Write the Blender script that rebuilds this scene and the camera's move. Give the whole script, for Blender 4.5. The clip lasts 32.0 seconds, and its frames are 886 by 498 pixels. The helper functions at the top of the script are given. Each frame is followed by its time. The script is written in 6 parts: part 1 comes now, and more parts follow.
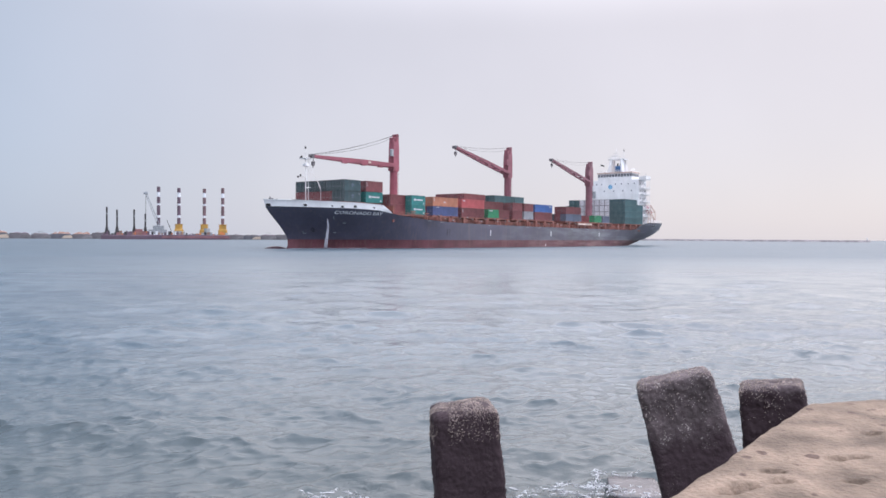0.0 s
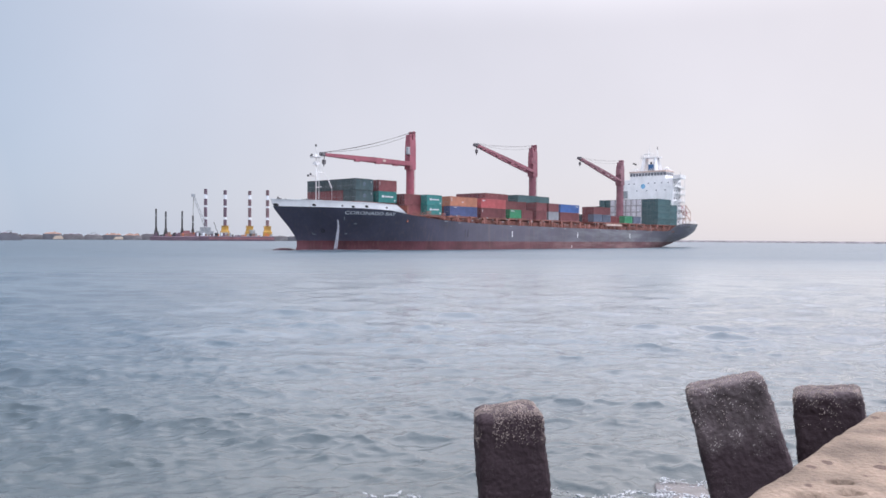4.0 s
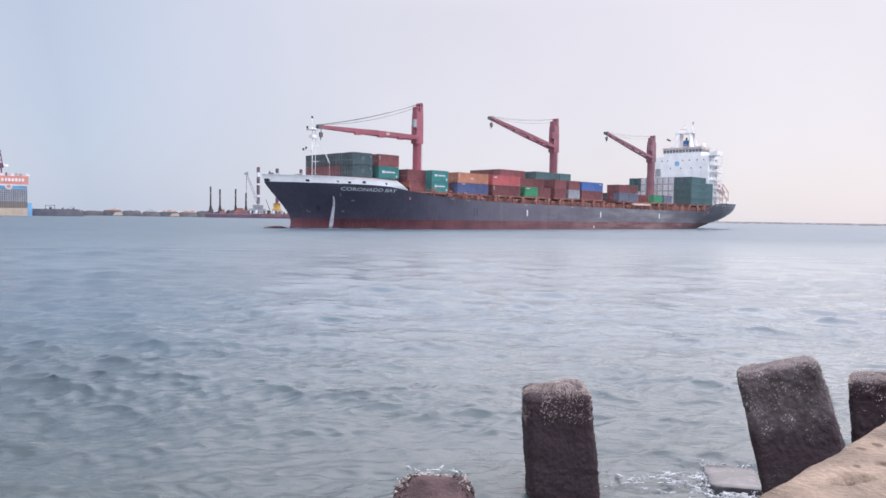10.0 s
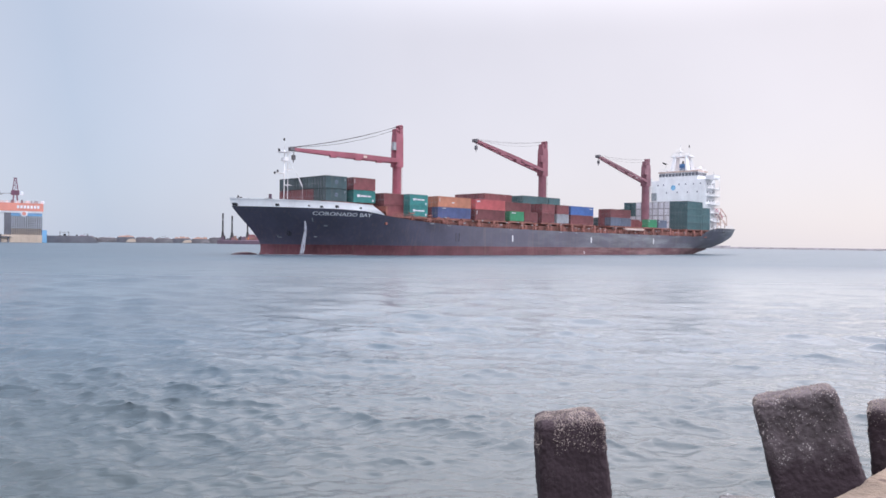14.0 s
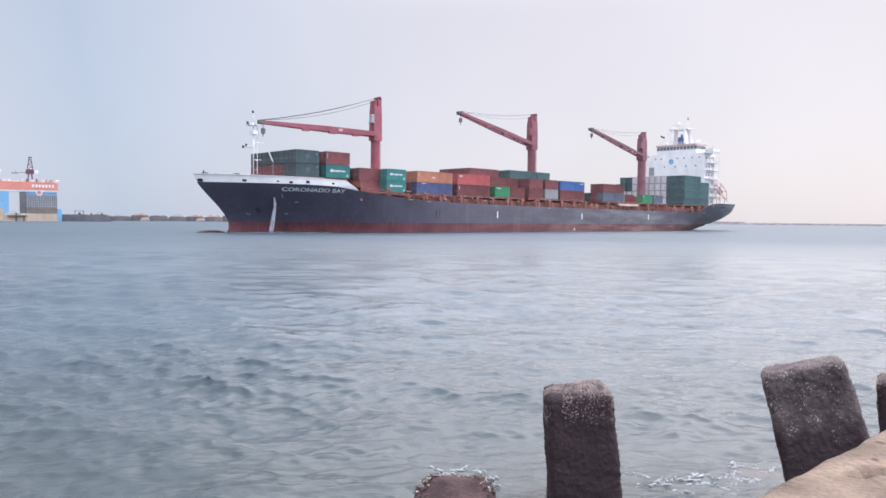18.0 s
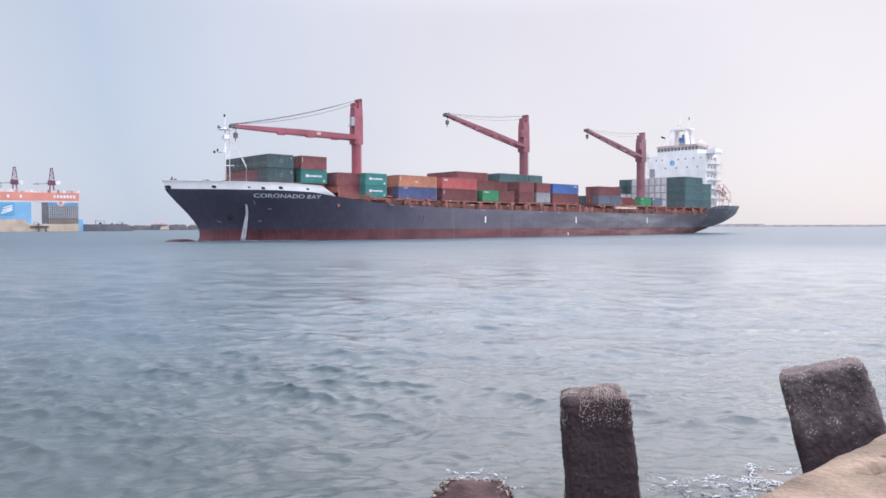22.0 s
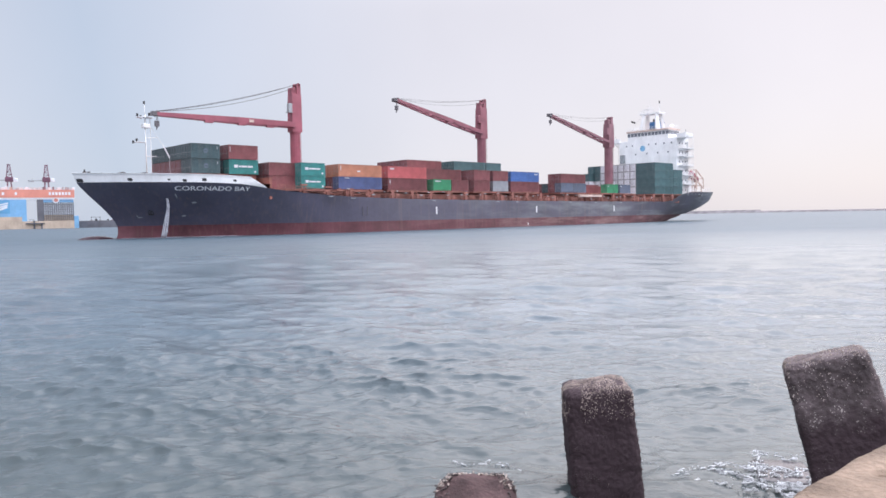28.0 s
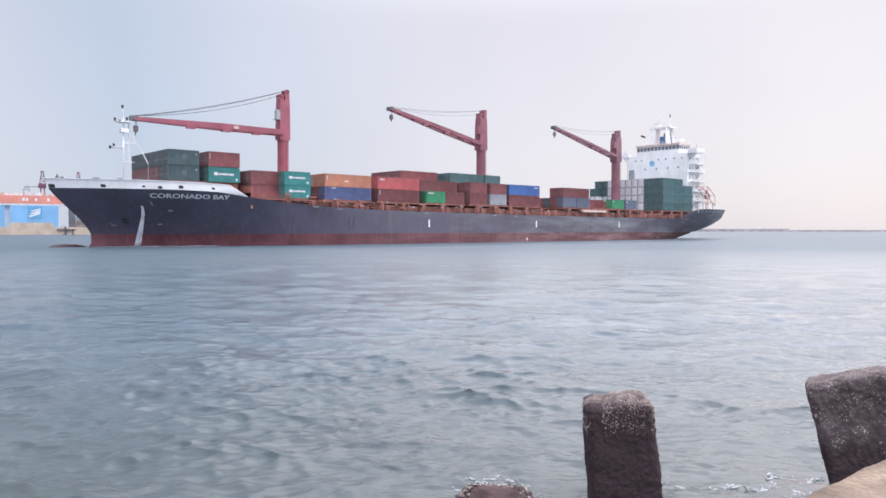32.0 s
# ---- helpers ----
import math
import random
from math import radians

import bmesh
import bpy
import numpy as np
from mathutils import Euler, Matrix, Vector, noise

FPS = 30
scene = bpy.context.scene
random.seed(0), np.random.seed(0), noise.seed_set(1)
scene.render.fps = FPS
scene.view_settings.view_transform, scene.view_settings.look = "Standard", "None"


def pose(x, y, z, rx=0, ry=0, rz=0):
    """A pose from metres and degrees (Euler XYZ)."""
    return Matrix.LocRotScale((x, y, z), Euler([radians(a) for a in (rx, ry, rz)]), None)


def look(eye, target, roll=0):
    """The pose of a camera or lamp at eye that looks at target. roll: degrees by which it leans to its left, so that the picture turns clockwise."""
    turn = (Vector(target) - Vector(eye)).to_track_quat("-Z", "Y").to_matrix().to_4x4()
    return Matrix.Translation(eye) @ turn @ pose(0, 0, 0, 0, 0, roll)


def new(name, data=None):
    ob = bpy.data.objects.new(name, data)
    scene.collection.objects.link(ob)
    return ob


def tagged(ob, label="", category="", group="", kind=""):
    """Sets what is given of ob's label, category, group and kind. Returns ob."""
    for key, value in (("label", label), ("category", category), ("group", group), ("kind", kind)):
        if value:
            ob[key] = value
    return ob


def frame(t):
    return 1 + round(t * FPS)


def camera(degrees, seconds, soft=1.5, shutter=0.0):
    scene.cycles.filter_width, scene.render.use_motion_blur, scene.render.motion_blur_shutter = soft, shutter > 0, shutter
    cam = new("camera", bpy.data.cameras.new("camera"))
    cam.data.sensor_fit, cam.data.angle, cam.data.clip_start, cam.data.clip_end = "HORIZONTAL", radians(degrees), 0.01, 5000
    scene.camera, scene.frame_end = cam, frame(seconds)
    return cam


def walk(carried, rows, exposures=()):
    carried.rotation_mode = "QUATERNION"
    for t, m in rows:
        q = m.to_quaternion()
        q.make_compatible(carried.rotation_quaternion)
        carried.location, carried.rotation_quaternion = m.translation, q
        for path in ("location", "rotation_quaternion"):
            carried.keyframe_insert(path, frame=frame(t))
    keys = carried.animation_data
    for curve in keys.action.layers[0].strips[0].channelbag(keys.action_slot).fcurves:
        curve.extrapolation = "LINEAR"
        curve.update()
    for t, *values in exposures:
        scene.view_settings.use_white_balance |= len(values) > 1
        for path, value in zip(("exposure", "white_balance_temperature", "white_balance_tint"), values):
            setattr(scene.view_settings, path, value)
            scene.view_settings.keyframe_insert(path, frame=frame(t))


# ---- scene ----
def aim(x, y, z, yaw, pitch, roll):
    """Camera pose from a place, a heading to the right of +y, a tilt upwards and a lean, in degrees."""
    a, b = radians(yaw), radians(pitch)
    way = (math.sin(a) * math.cos(b), math.cos(a) * math.cos(b), math.sin(b))
    return look((x, y, z), (x + way[0], y + way[1], z + way[2]), roll)


cam = camera(62.15, 32.0, soft=1.6)
walk(cam, [
    (0, aim(0.016, 0.086, 3.350, 8.983, -0.936, 0.413)),
    (0.5, aim(0.027, 0.106, 3.345, 8.893, -0.877, 0.442)),
    (1, aim(0.032, 0.116, 3.342, 8.710, -0.825, 0.472)),
    (1.5, aim(0.026, 0.113, 3.342, 8.427, -0.799, 0.541)),
    (2, aim(0.016, 0.108, 3.342, 8.056, -0.784, 0.594)),
    (2.5, aim(0.005, 0.108, 3.341, 7.436, -0.691, 0.614)),
    (3, aim(-0.003, 0.112, 3.341, 6.877, -0.691, 0.651)),
    (3.5, aim(-0.008, 0.120, 3.343, 6.291, -0.762, 0.559)),
    (5.5, aim(-0.029, 0.115, 3.362, 4.377, -1.130, 0.253)),
    (6, aim(-0.030, 0.090, 3.359, 4.005, -1.238, 0.277)),
    (6.5, aim(-0.020, 0.083, 3.351, 3.655, -1.355, 0.335)),
    (7, aim(-0.004, 0.089, 3.339, 3.310, -1.456, 0.519)),
    (7.5, aim(0.001, 0.083, 3.330, 3.089, -1.522, 0.556)),
    (8, aim(-0.008, 0.058, 3.329, 2.979, -1.605, 0.636)),
    (8.5, aim(-0.015, 0.032, 3.331, 2.978, -1.677, 0.711)),
    (9, aim(-0.017, 0.024, 3.333, 2.570, -1.743, 0.802)),
    (9.5, aim(-0.025, 0.026, 3.340, 2.290, -2.101, 0.870)),
    (10, aim(-0.041, 0.035, 3.353, 1.974, -2.518, 0.887)),
    (10.5, aim(-0.047, 0.081, 3.365, 1.645, -2.728, 0.815)),
    (11, aim(-0.032, 0.160, 3.372, 1.230, -2.427, 0.646)),
    (11.5, aim(-0.015, 0.218, 3.376, 0.775, -1.660, 0.616)),
    (12, aim(-0.010, 0.228, 3.378, 0.473, -0.863, 0.671)),
    (12.5, aim(-0.013, 0.207, 3.379, 0.552, -0.354, 0.666)),
    (13, aim(-0.023, 0.163, 3.376, 0.822, -0.301, 0.711)),
    (13.5, aim(-0.035, 0.107, 3.367, 1.016, -0.411, 0.789)),
    (14, aim(-0.042, 0.053, 3.355, 1.099, -0.503, 0.776)),
    (14.5, aim(-0.041, 0.006, 3.344, 1.060, -0.631, 0.765)),
    (16.5, aim(-0.016, -0.043, 3.333, 0.198, -1.544, 0.636)),
    (17, aim(-0.009, -0.004, 3.326, 0.186, -1.852, 0.612)),
    (17.5, aim(-0.005, 0.018, 3.322, 0.165, -2.123, 0.576)),
    (18, aim(-0.004, 0.023, 3.321, 0.167, -2.289, 0.543)),
    (18.5, aim(-0.002, 0.022, 3.320, 0.139, -2.365, 0.524)),
    (19, aim(0.002, 0.021, 3.319, 0.121, -2.332, 0.515)),
    (19.5, aim(0.007, 0.023, 3.317, 0.082, -2.225, 0.516)),
    (20, aim(0.011, 0.026, 3.315, 0.059, -2.132, 0.475)),
    (20.5, aim(0.018, 0.031, 3.311, -0.041, -2.048, 0.371)),
    (21, aim(0.026, 0.032, 3.307, -0.274, -1.975, 0.180)),
    (21.5, aim(0.027, 0.012, 3.307, -0.664, -1.911, -0.014)),
    (22, aim(0.017, -0.027, 3.315, -1.163, -1.850, -0.127)),
    (22.5, aim(0.004, -0.044, 3.324, -1.594, -1.803, -0.220)),
    (23, aim(0.004, -0.012, 3.326, -1.762, -1.842, -0.336)),
    (23.5, aim(0.017, 0.053, 3.324, -1.758, -1.915, -0.364)),
    (24, aim(0.029, 0.111, 3.324, -1.724, -1.999, -0.448)),
    (24.5, aim(0.031, 0.139, 3.326, -1.683, -2.073, -0.523)),
    (25, aim(0.027, 0.146, 3.329, -1.599, -2.165, -0.657)),
    (25.5, aim(0.021, 0.147, 3.331, -1.549, -2.244, -0.713)),
    (27.5, aim(-0.004, 0.091, 3.345, -1.092, -2.613, -0.759)),
    (28, aim(0.001, 0.065, 3.339, -0.949, -2.564, -1.023)),
    (28.5, aim(-0.005, 0.025, 3.336, -1.018, -2.469, -0.457)),
    (29, aim(-0.011, -0.010, 3.336, -1.259, -2.322, -0.203)),
    (29.5, aim(-0.009, -0.029, 3.334, -1.492, -2.138, -0.005)),
    (30, aim(-0.005, -0.034, 3.331, -1.728, -1.932, 0.127)),
    (30.5, aim(-0.003, -0.043, 3.330, -1.956, -1.789, 0.220)),
    (31, aim(-0.002, -0.055, 3.332, -2.204, -1.684, 0.191)),
    (31.5, aim(-0.003, -0.067, 3.335, -2.498, -1.602, 0.128)),
    (32, aim(-0.010, -0.078, 3.337, -2.782, -1.525, 0.013)),
], exposures=((0, -0.08, 6360, 13), (6, 0.0, 6400, 13), (12, 0.05, 6430, 14), (20, 0.08, 6470, 13), (28, 0.11, 6530, 13), (32, 0.11, 6530, 13)))

# ---- light ----
SUN_AZ, SUN_EL = 52.0, 42.0      # degrees to the right of +y, above the horizon
THIN_AZ, THIN_EL = 155.0, 58.0   # where the cloud is thinnest
world = bpy.data.worlds.new("overcast")
scene.world = world
world.use_nodes = True
wn, wl = world.node_tree.nodes, world.node_tree.links
sky = wn.new("ShaderNodeTexSky")
sky.sky_type, sky.sun_disc = "NISHITA", False
sky.sun_elevation, sky.sun_rotation = radians(SUN_EL), radians(SUN_AZ)
sky.air_density, sky.dust_density, sky.ozone_density, sky.altitude = 1.0, 2.0, 2.0, 0
veil = wn.new("ShaderNodeMix")
veil.data_type, veil.blend_type = "RGBA", "MIX"
veil.inputs[0].default_value = 0.86
# thin cloud, blue-grey away from the sun and milky towards it
way = wn.new("ShaderNodeTexCoord")
dot = wn.new("ShaderNodeVectorMath")
dot.operation = "DOT_PRODUCT"
dot.inputs[1].default_value = (math.sin(radians(SUN_AZ)), math.cos(radians(SUN_AZ)), 0.25)
cloud = wn.new("ShaderNodeValToRGB")
cloud.color_ramp.elements[0].position, cloud.color_ramp.elements[0].color = 0.25, (0.575, 0.672, 0.812, 1)
cloud.color_ramp.elements[1].position, cloud.color_ramp.elements[1].color = 1.0, (0.905, 0.862, 0.888, 1)
mid = cloud.color_ramp.elements.new(0.62)
mid.color = (0.84, 0.84, 0.905, 1)
rear = cloud.color_ramp.elements.new(0.0)
rear.color = (0.76, 0.79, 0.88, 1)
gain = wn.new("ShaderNodeVectorMath")
gain.operation = "SCALE"
# an overcast dome brightens towards the zenith, most where the cloud is thin
split = wn.new("ShaderNodeSeparateXYZ")
rise = wn.new("ShaderNodeMapRange")
rise.interpolation_type = "SMOOTHSTEP"
rise.inputs[1].default_value, rise.inputs[2].default_value = 0.29, 0.88
rise.inputs[3].default_value, rise.inputs[4].default_value = 0.0, 36.0
toward = wn.new("ShaderNodeVectorMath")
toward.operation = "DOT_PRODUCT"
se_, sa_ = radians(THIN_EL), radians(THIN_AZ)
toward.inputs[1].default_value = (math.sin(sa_) * math.cos(se_), math.cos(sa_) * math.cos(se_), math.sin(se_))
glow = wn.new("ShaderNodeMapRange")
glow.inputs[1].default_value, glow.inputs[2].default_value = 0.45, 1.0
glow.inputs[3].default_value, glow.inputs[4].default_value = 0.0, 1.5
puff = wn.new("ShaderNodeTexNoise")
puff.inputs["Scale"].default_value, puff.inputs["Detail"].default_value = 2.6, 4
patch = wn.new("ShaderNodeMapRange")
patch.inputs[1].default_value, patch.inputs[2].default_value = 0.3, 0.7
patch.inputs[3].default_value, patch.inputs[4].default_value = 8.1, 8.75
lift = wn.new("ShaderNodeMapRange")
lift.interpolation_type = "SMOOTHSTEP"
lift.inputs[1].default_value, lift.inputs[2].default_value = 0.26, 0.62
lift.inputs[3].default_value, lift.inputs[4].default_value = 0.0, 9.0
side = wn.new("ShaderNodeMapRange")
side.inputs[1].default_value, side.inputs[2].default_value = 0.12, 1.0
side.inputs[3].default_value, side.inputs[4].default_value = 0.15, 4.6
base = wn.new("ShaderNodeMath")
base.operation = "MULTIPLY_ADD"
both = wn.new("ShaderNodeMath")
both.operation = "MULTIPLY_ADD"
wl.new(way.outputs["Generated"], split.inputs[0])
wl.new(split.outputs[2], rise.inputs[0])
wl.new(way.outputs["Generated"], puff.inputs["Vector"])
wl.new(puff.outputs["Fac"], patch.inputs[0])
wl.new(way.outputs["Generated"], toward.inputs[0])
wl.new(toward.outputs["Value"], glow.inputs[0])
wl.new(rise.outputs[0], both.inputs[0])
wl.new(glow.outputs[0], both.inputs[1])
wl.new(split.outputs[2], lift.inputs[0])
wl.new(dot.outputs["Value"], side.inputs[0])
wl.new(lift.outputs[0], base.inputs[0])
wl.new(side.outputs[0], base.inputs[1])
wl.new(patch.outputs[0], base.inputs[2])
wl.new(base.outputs[0], both.inputs[2])
wl.new(both.outputs[0], gain.inputs["Scale"])
wl.new(way.outputs["Generated"], dot.inputs[0])
wl.new(dot.outputs["Value"], cloud.inputs[0])
wl.new(cloud.outputs[0], gain.inputs[0])
wl.new(gain.outputs[0], veil.inputs[7])
wl.new(sky.outputs[0], veil.inputs[6])
wl.new(veil.outputs[2], wn["Background"].inputs["Color"])
wn["Background"].inputs["Strength"].default_value = 0.11
sun_data = bpy.data.lights.new("sun", "SUN")
sun_data.energy, sun_data.angle, sun_data.color = 1.25, radians(120), (1.0, 0.95, 0.90)
sun = new("sun", sun_data)
sa, se = radians(SUN_AZ), radians(SUN_EL)
sun.matrix_basis = look((200 * math.sin(sa) * math.cos(se), 200 * math.cos(sa) * math.cos(se), 200 * math.sin(se)), (0, 0, 0))
scene.view_settings.exposure = 0.0


# ---- materials ----
def mat(name, color, rough=0.6, metal=0.0, vary=0.25, scale=1.0, fine=18.0, bump=0.15, dark=None, spec=0.4, streak=0.0, rnd=0.0):
    """A painted or mineral surface: two scales of tone, relief, and optional rust or dirt that runs down."""
    m = bpy.data.materials.new(name)
    m.use_nodes = True
    n, l = m.node_tree.nodes, m.node_tree.links
    b = n["Principled BSDF"]
    b.inputs["Metallic"].default_value = metal
    b.inputs["Specular IOR Level"].default_value = spec
    tc = n.new("ShaderNodeTexCoord")
    big, small = n.new("ShaderNodeTexNoise"), n.new("ShaderNodeTexNoise")
    big.inputs["Scale"].default_value, small.inputs["Scale"].default_value = scale, fine
    big.inputs["Detail"].default_value, small.inputs["Detail"].default_value = 6, 4
    l.new(tc.outputs["Object"], big.inputs["Vector"])
    l.new(tc.outputs["Object"], small.inputs["Vector"])
    dark = dark or tuple(c * (1 - vary) for c in color)
    light = tuple(min(1, c * (1 + vary * 0.6)) for c in color)
    r1 = n.new("ShaderNodeValToRGB")
    r1.color_ramp.elements[0].position, r1.color_ramp.elements[1].position = 0.32, 0.68
    r1.color_ramp.elements[0].color, r1.color_ramp.elements[1].color = (*dark, 1), (*light, 1)
    l.new(big.outputs["Fac"], r1.inputs[0])
    mix = n.new("ShaderNodeMix")
    mix.data_type, mix.blend_type = "RGBA", "MULTIPLY"
    mix.inputs[0].default_value = 0.55
    r2 = n.new("ShaderNodeValToRGB")
    r2.color_ramp.elements[0].position, r2.color_ramp.elements[1].position = 0.3, 0.7
    r2.color_ramp.elements[0].color, r2.color_ramp.elements[1].color = (1 - vary, 1 - vary, 1 - vary, 1), (1, 1, 1, 1)
    l.new(small.outputs["Fac"], r2.inputs[0])
    l.new(r1.outputs[0], mix.inputs[6])
    l.new(r2.outputs[0], mix.inputs[7])
    out = mix.outputs[2]
    if streak:
        mp = n.new("ShaderNodeMapping")
        mp.inputs["Scale"].default_value = (1.6, 1.6, 0.07)
        st = n.new("ShaderNodeTexNoise")
        st.inputs["Scale"].default_value, st.inputs["Detail"].default_value = 1.0, 5
        l.new(tc.outputs["Object"], mp.inputs[0])
        l.new(mp.outputs[0], st.inputs["Vector"])
        rs = n.new("ShaderNodeValToRGB")
        rs.color_ramp.elements[0].position, rs.color_ramp.elements[1].position = 0.52, 0.74
        rs.color_ramp.elements[0].color, rs.color_ramp.elements[1].color = (0, 0, 0, 1), (streak, streak, streak, 1)
        l.new(st.outputs["Fac"], rs.inputs[0])
        ms = n.new("ShaderNodeMix")
        ms.data_type = "RGBA"
        ms.inputs[7].default_value = (0.23, 0.16, 0.13, 1)
        l.new(rs.outputs[0], ms.inputs[0])
        l.new(out, ms.inputs[6])
        out = ms.outputs[2]
    if rnd:
        oi = n.new("ShaderNodeObjectInfo")
        hv = n.new("ShaderNodeHueSaturation")
        rg = n.new("ShaderNodeMapRange")
        rg.inputs[3].default_value, rg.inputs[4].default_value = 1 - rnd, 1 + rnd
        l.new(oi.outputs["Random"], rg.inputs[0])
        l.new(rg.outputs[0], hv.inputs["Value"])
        l.new(out, hv.inputs["Color"])
        out = hv.outputs[0]
    l.new(out, b.inputs["Base Color"])
    rr = n.new("ShaderNodeMapRange")
    rr.inputs[3].default_value, rr.inputs[4].default_value = max(0.03, rough - 0.12), min(1, rough + 0.12)
    l.new(small.outputs["Fac"], rr.inputs[0])
    l.new(rr.outputs[0], b.inputs["Roughness"])
    if bump:
        bp = n.new("ShaderNodeBump")
        bp.inputs["Strength"].default_value, bp.inputs["Distance"].default_value = bump, 0.02
        l.new(small.outputs["Fac"], bp.inputs["Height"])
        l.new(bp.outputs[0], b.inputs["Normal"])
    return m


def water_material():
    m = bpy.data.materials.new("sea_water")
    m.use_nodes = True
    n, l = m.node_tree.nodes, m.node_tree.links
    b = n["Principled BSDF"]
    b.inputs["IOR"].default_value = 1.36
    tc = n.new("ShaderNodeTexCoord")
    # waves too small to build grow with the open water
    xyz, far = n.new("ShaderNodeSeparateXYZ"), n.new("ShaderNodeMapRange")
    far.inputs[1].default_value, far.inputs[2].default_value = 16, 130
    far.inputs[3].default_value, far.inputs[4].default_value = 0.08, 0.5
    l.new(tc.outputs["Object"], xyz.inputs[0])
    l.new(xyz.outputs[1], far.inputs[0])
    l.new(far.outputs[0], b.inputs["Roughness"])
    tone = n.new("ShaderNodeTexNoise")
    tone.inputs["Scale"].default_value, tone.inputs["Detail"].default_value = 0.05, 4
    l.new(tc.outputs["Object"], tone.inputs["Vector"])
    ramp = n.new("ShaderNodeValToRGB")
    ramp.color_ramp.elements[0].position, ramp.color_ramp.elements[1].position = 0.3, 0.7
    ramp.color_ramp.elements[0].color, ramp.color_ramp.elements[1].color = (0.037, 0.059, 0.079, 1), (0.054, 0.082, 0.104, 1)
    l.new(tone.outputs["Fac"], ramp.inputs[0])
    # silt stirred up near the wall
    silt, murk = n.new("ShaderNodeMapRange"), n.new("ShaderNodeMix")
    silt.inputs[1].default_value, silt.inputs[2].default_value = 7, 24
    silt.inputs[3].default_value, silt.inputs[4].default_value = 1.0, 0.0
    murk.data_type = "RGBA"
    murk.inputs[7].default_value = (0.046, 0.057, 0.058, 1)
    l.new(xyz.outputs[1], silt.inputs[0])
    l.new(silt.outputs[0], murk.inputs[0])
    l.new(ramp.outputs[0], murk.inputs[6])
    l.new(murk.outputs[2], b.inputs["Base Color"])
    calm = n.new("ShaderNodeMapRange")
    calm.inputs[1].default_value, calm.inputs[2].default_value = 18, 200
    calm.inputs[3].default_value, calm.inputs[4].default_value = 0.45, 0.75
    l.new(xyz.outputs[1], calm.inputs[0])
    # cat's paws: patches of rougher and calmer water
    paw, lull, force = n.new("ShaderNodeTexNoise"), n.new("ShaderNodeMapRange"), n.new("ShaderNodeMath")
    paw.inputs["Scale"].default_value, paw.inputs["Detail"].default_value = 0.22, 3
    l.new(tc.outputs["Object"], paw.inputs["Vector"])
    lull.inputs[1].default_value, lull.inputs[2].default_value = 0.34, 0.66
    lull.inputs[3].default_value, lull.inputs[4].default_value = 0.35, 1.35
    l.new(paw.outputs["Fac"], lull.inputs[0])
    force.operation = "MULTIPLY"
    l.new(calm.outputs[0], force.inputs[0])
    l.new(lull.outputs[0], force.inputs[1])
    prev = None
    for sx, sy, sc, dist, strength in ((0.45, 1.0, 0.6, 0.2, 0.45), (0.5, 1.0, 1.3, 0.02, 0.5), (0.5, 1.0, 3.6, 0.06, 0.5), (0.6, 1.0, 10.0, 0.055, 0.55)):
        mp, ns, bp = n.new("ShaderNodeMapping"), n.new("ShaderNodeTexNoise"), n.new("ShaderNodeBump")
        mp.inputs["Scale"].default_value = (sx, sy, 1)
        ns.inputs["Scale"].default_value, ns.inputs["Detail"].default_value, ns.inputs["Distortion"].default_value = sc, 5, 0.25
        if sc == 1.3:
            ns.noise_type = "RIDGED_MULTIFRACTAL"
        bp.inputs["Distance"].default_value, bp.inputs["Strength"].default_value = dist, strength
        l.new(tc.outputs["Object"], mp.inputs[0])
        l.new(mp.outputs[0], ns.inputs["Vector"])
        l.new(ns.outputs["Fac"], bp.inputs["Height"])
        l.new(force.outputs[0], bp.inputs["Strength"])
        if prev:
            l.new(prev.outputs[0], bp.inputs["Normal"])
        prev = bp
    l.new(prev.outputs[0], b.inputs["Normal"])
    return m


M_WATER = water_material()
M_HULL = mat("hull_paint", (0.070, 0.065, 0.102), 0.36, vary=0.3, scale=0.12, fine=1.2, bump=0.05, streak=0.22, spec=0.8)


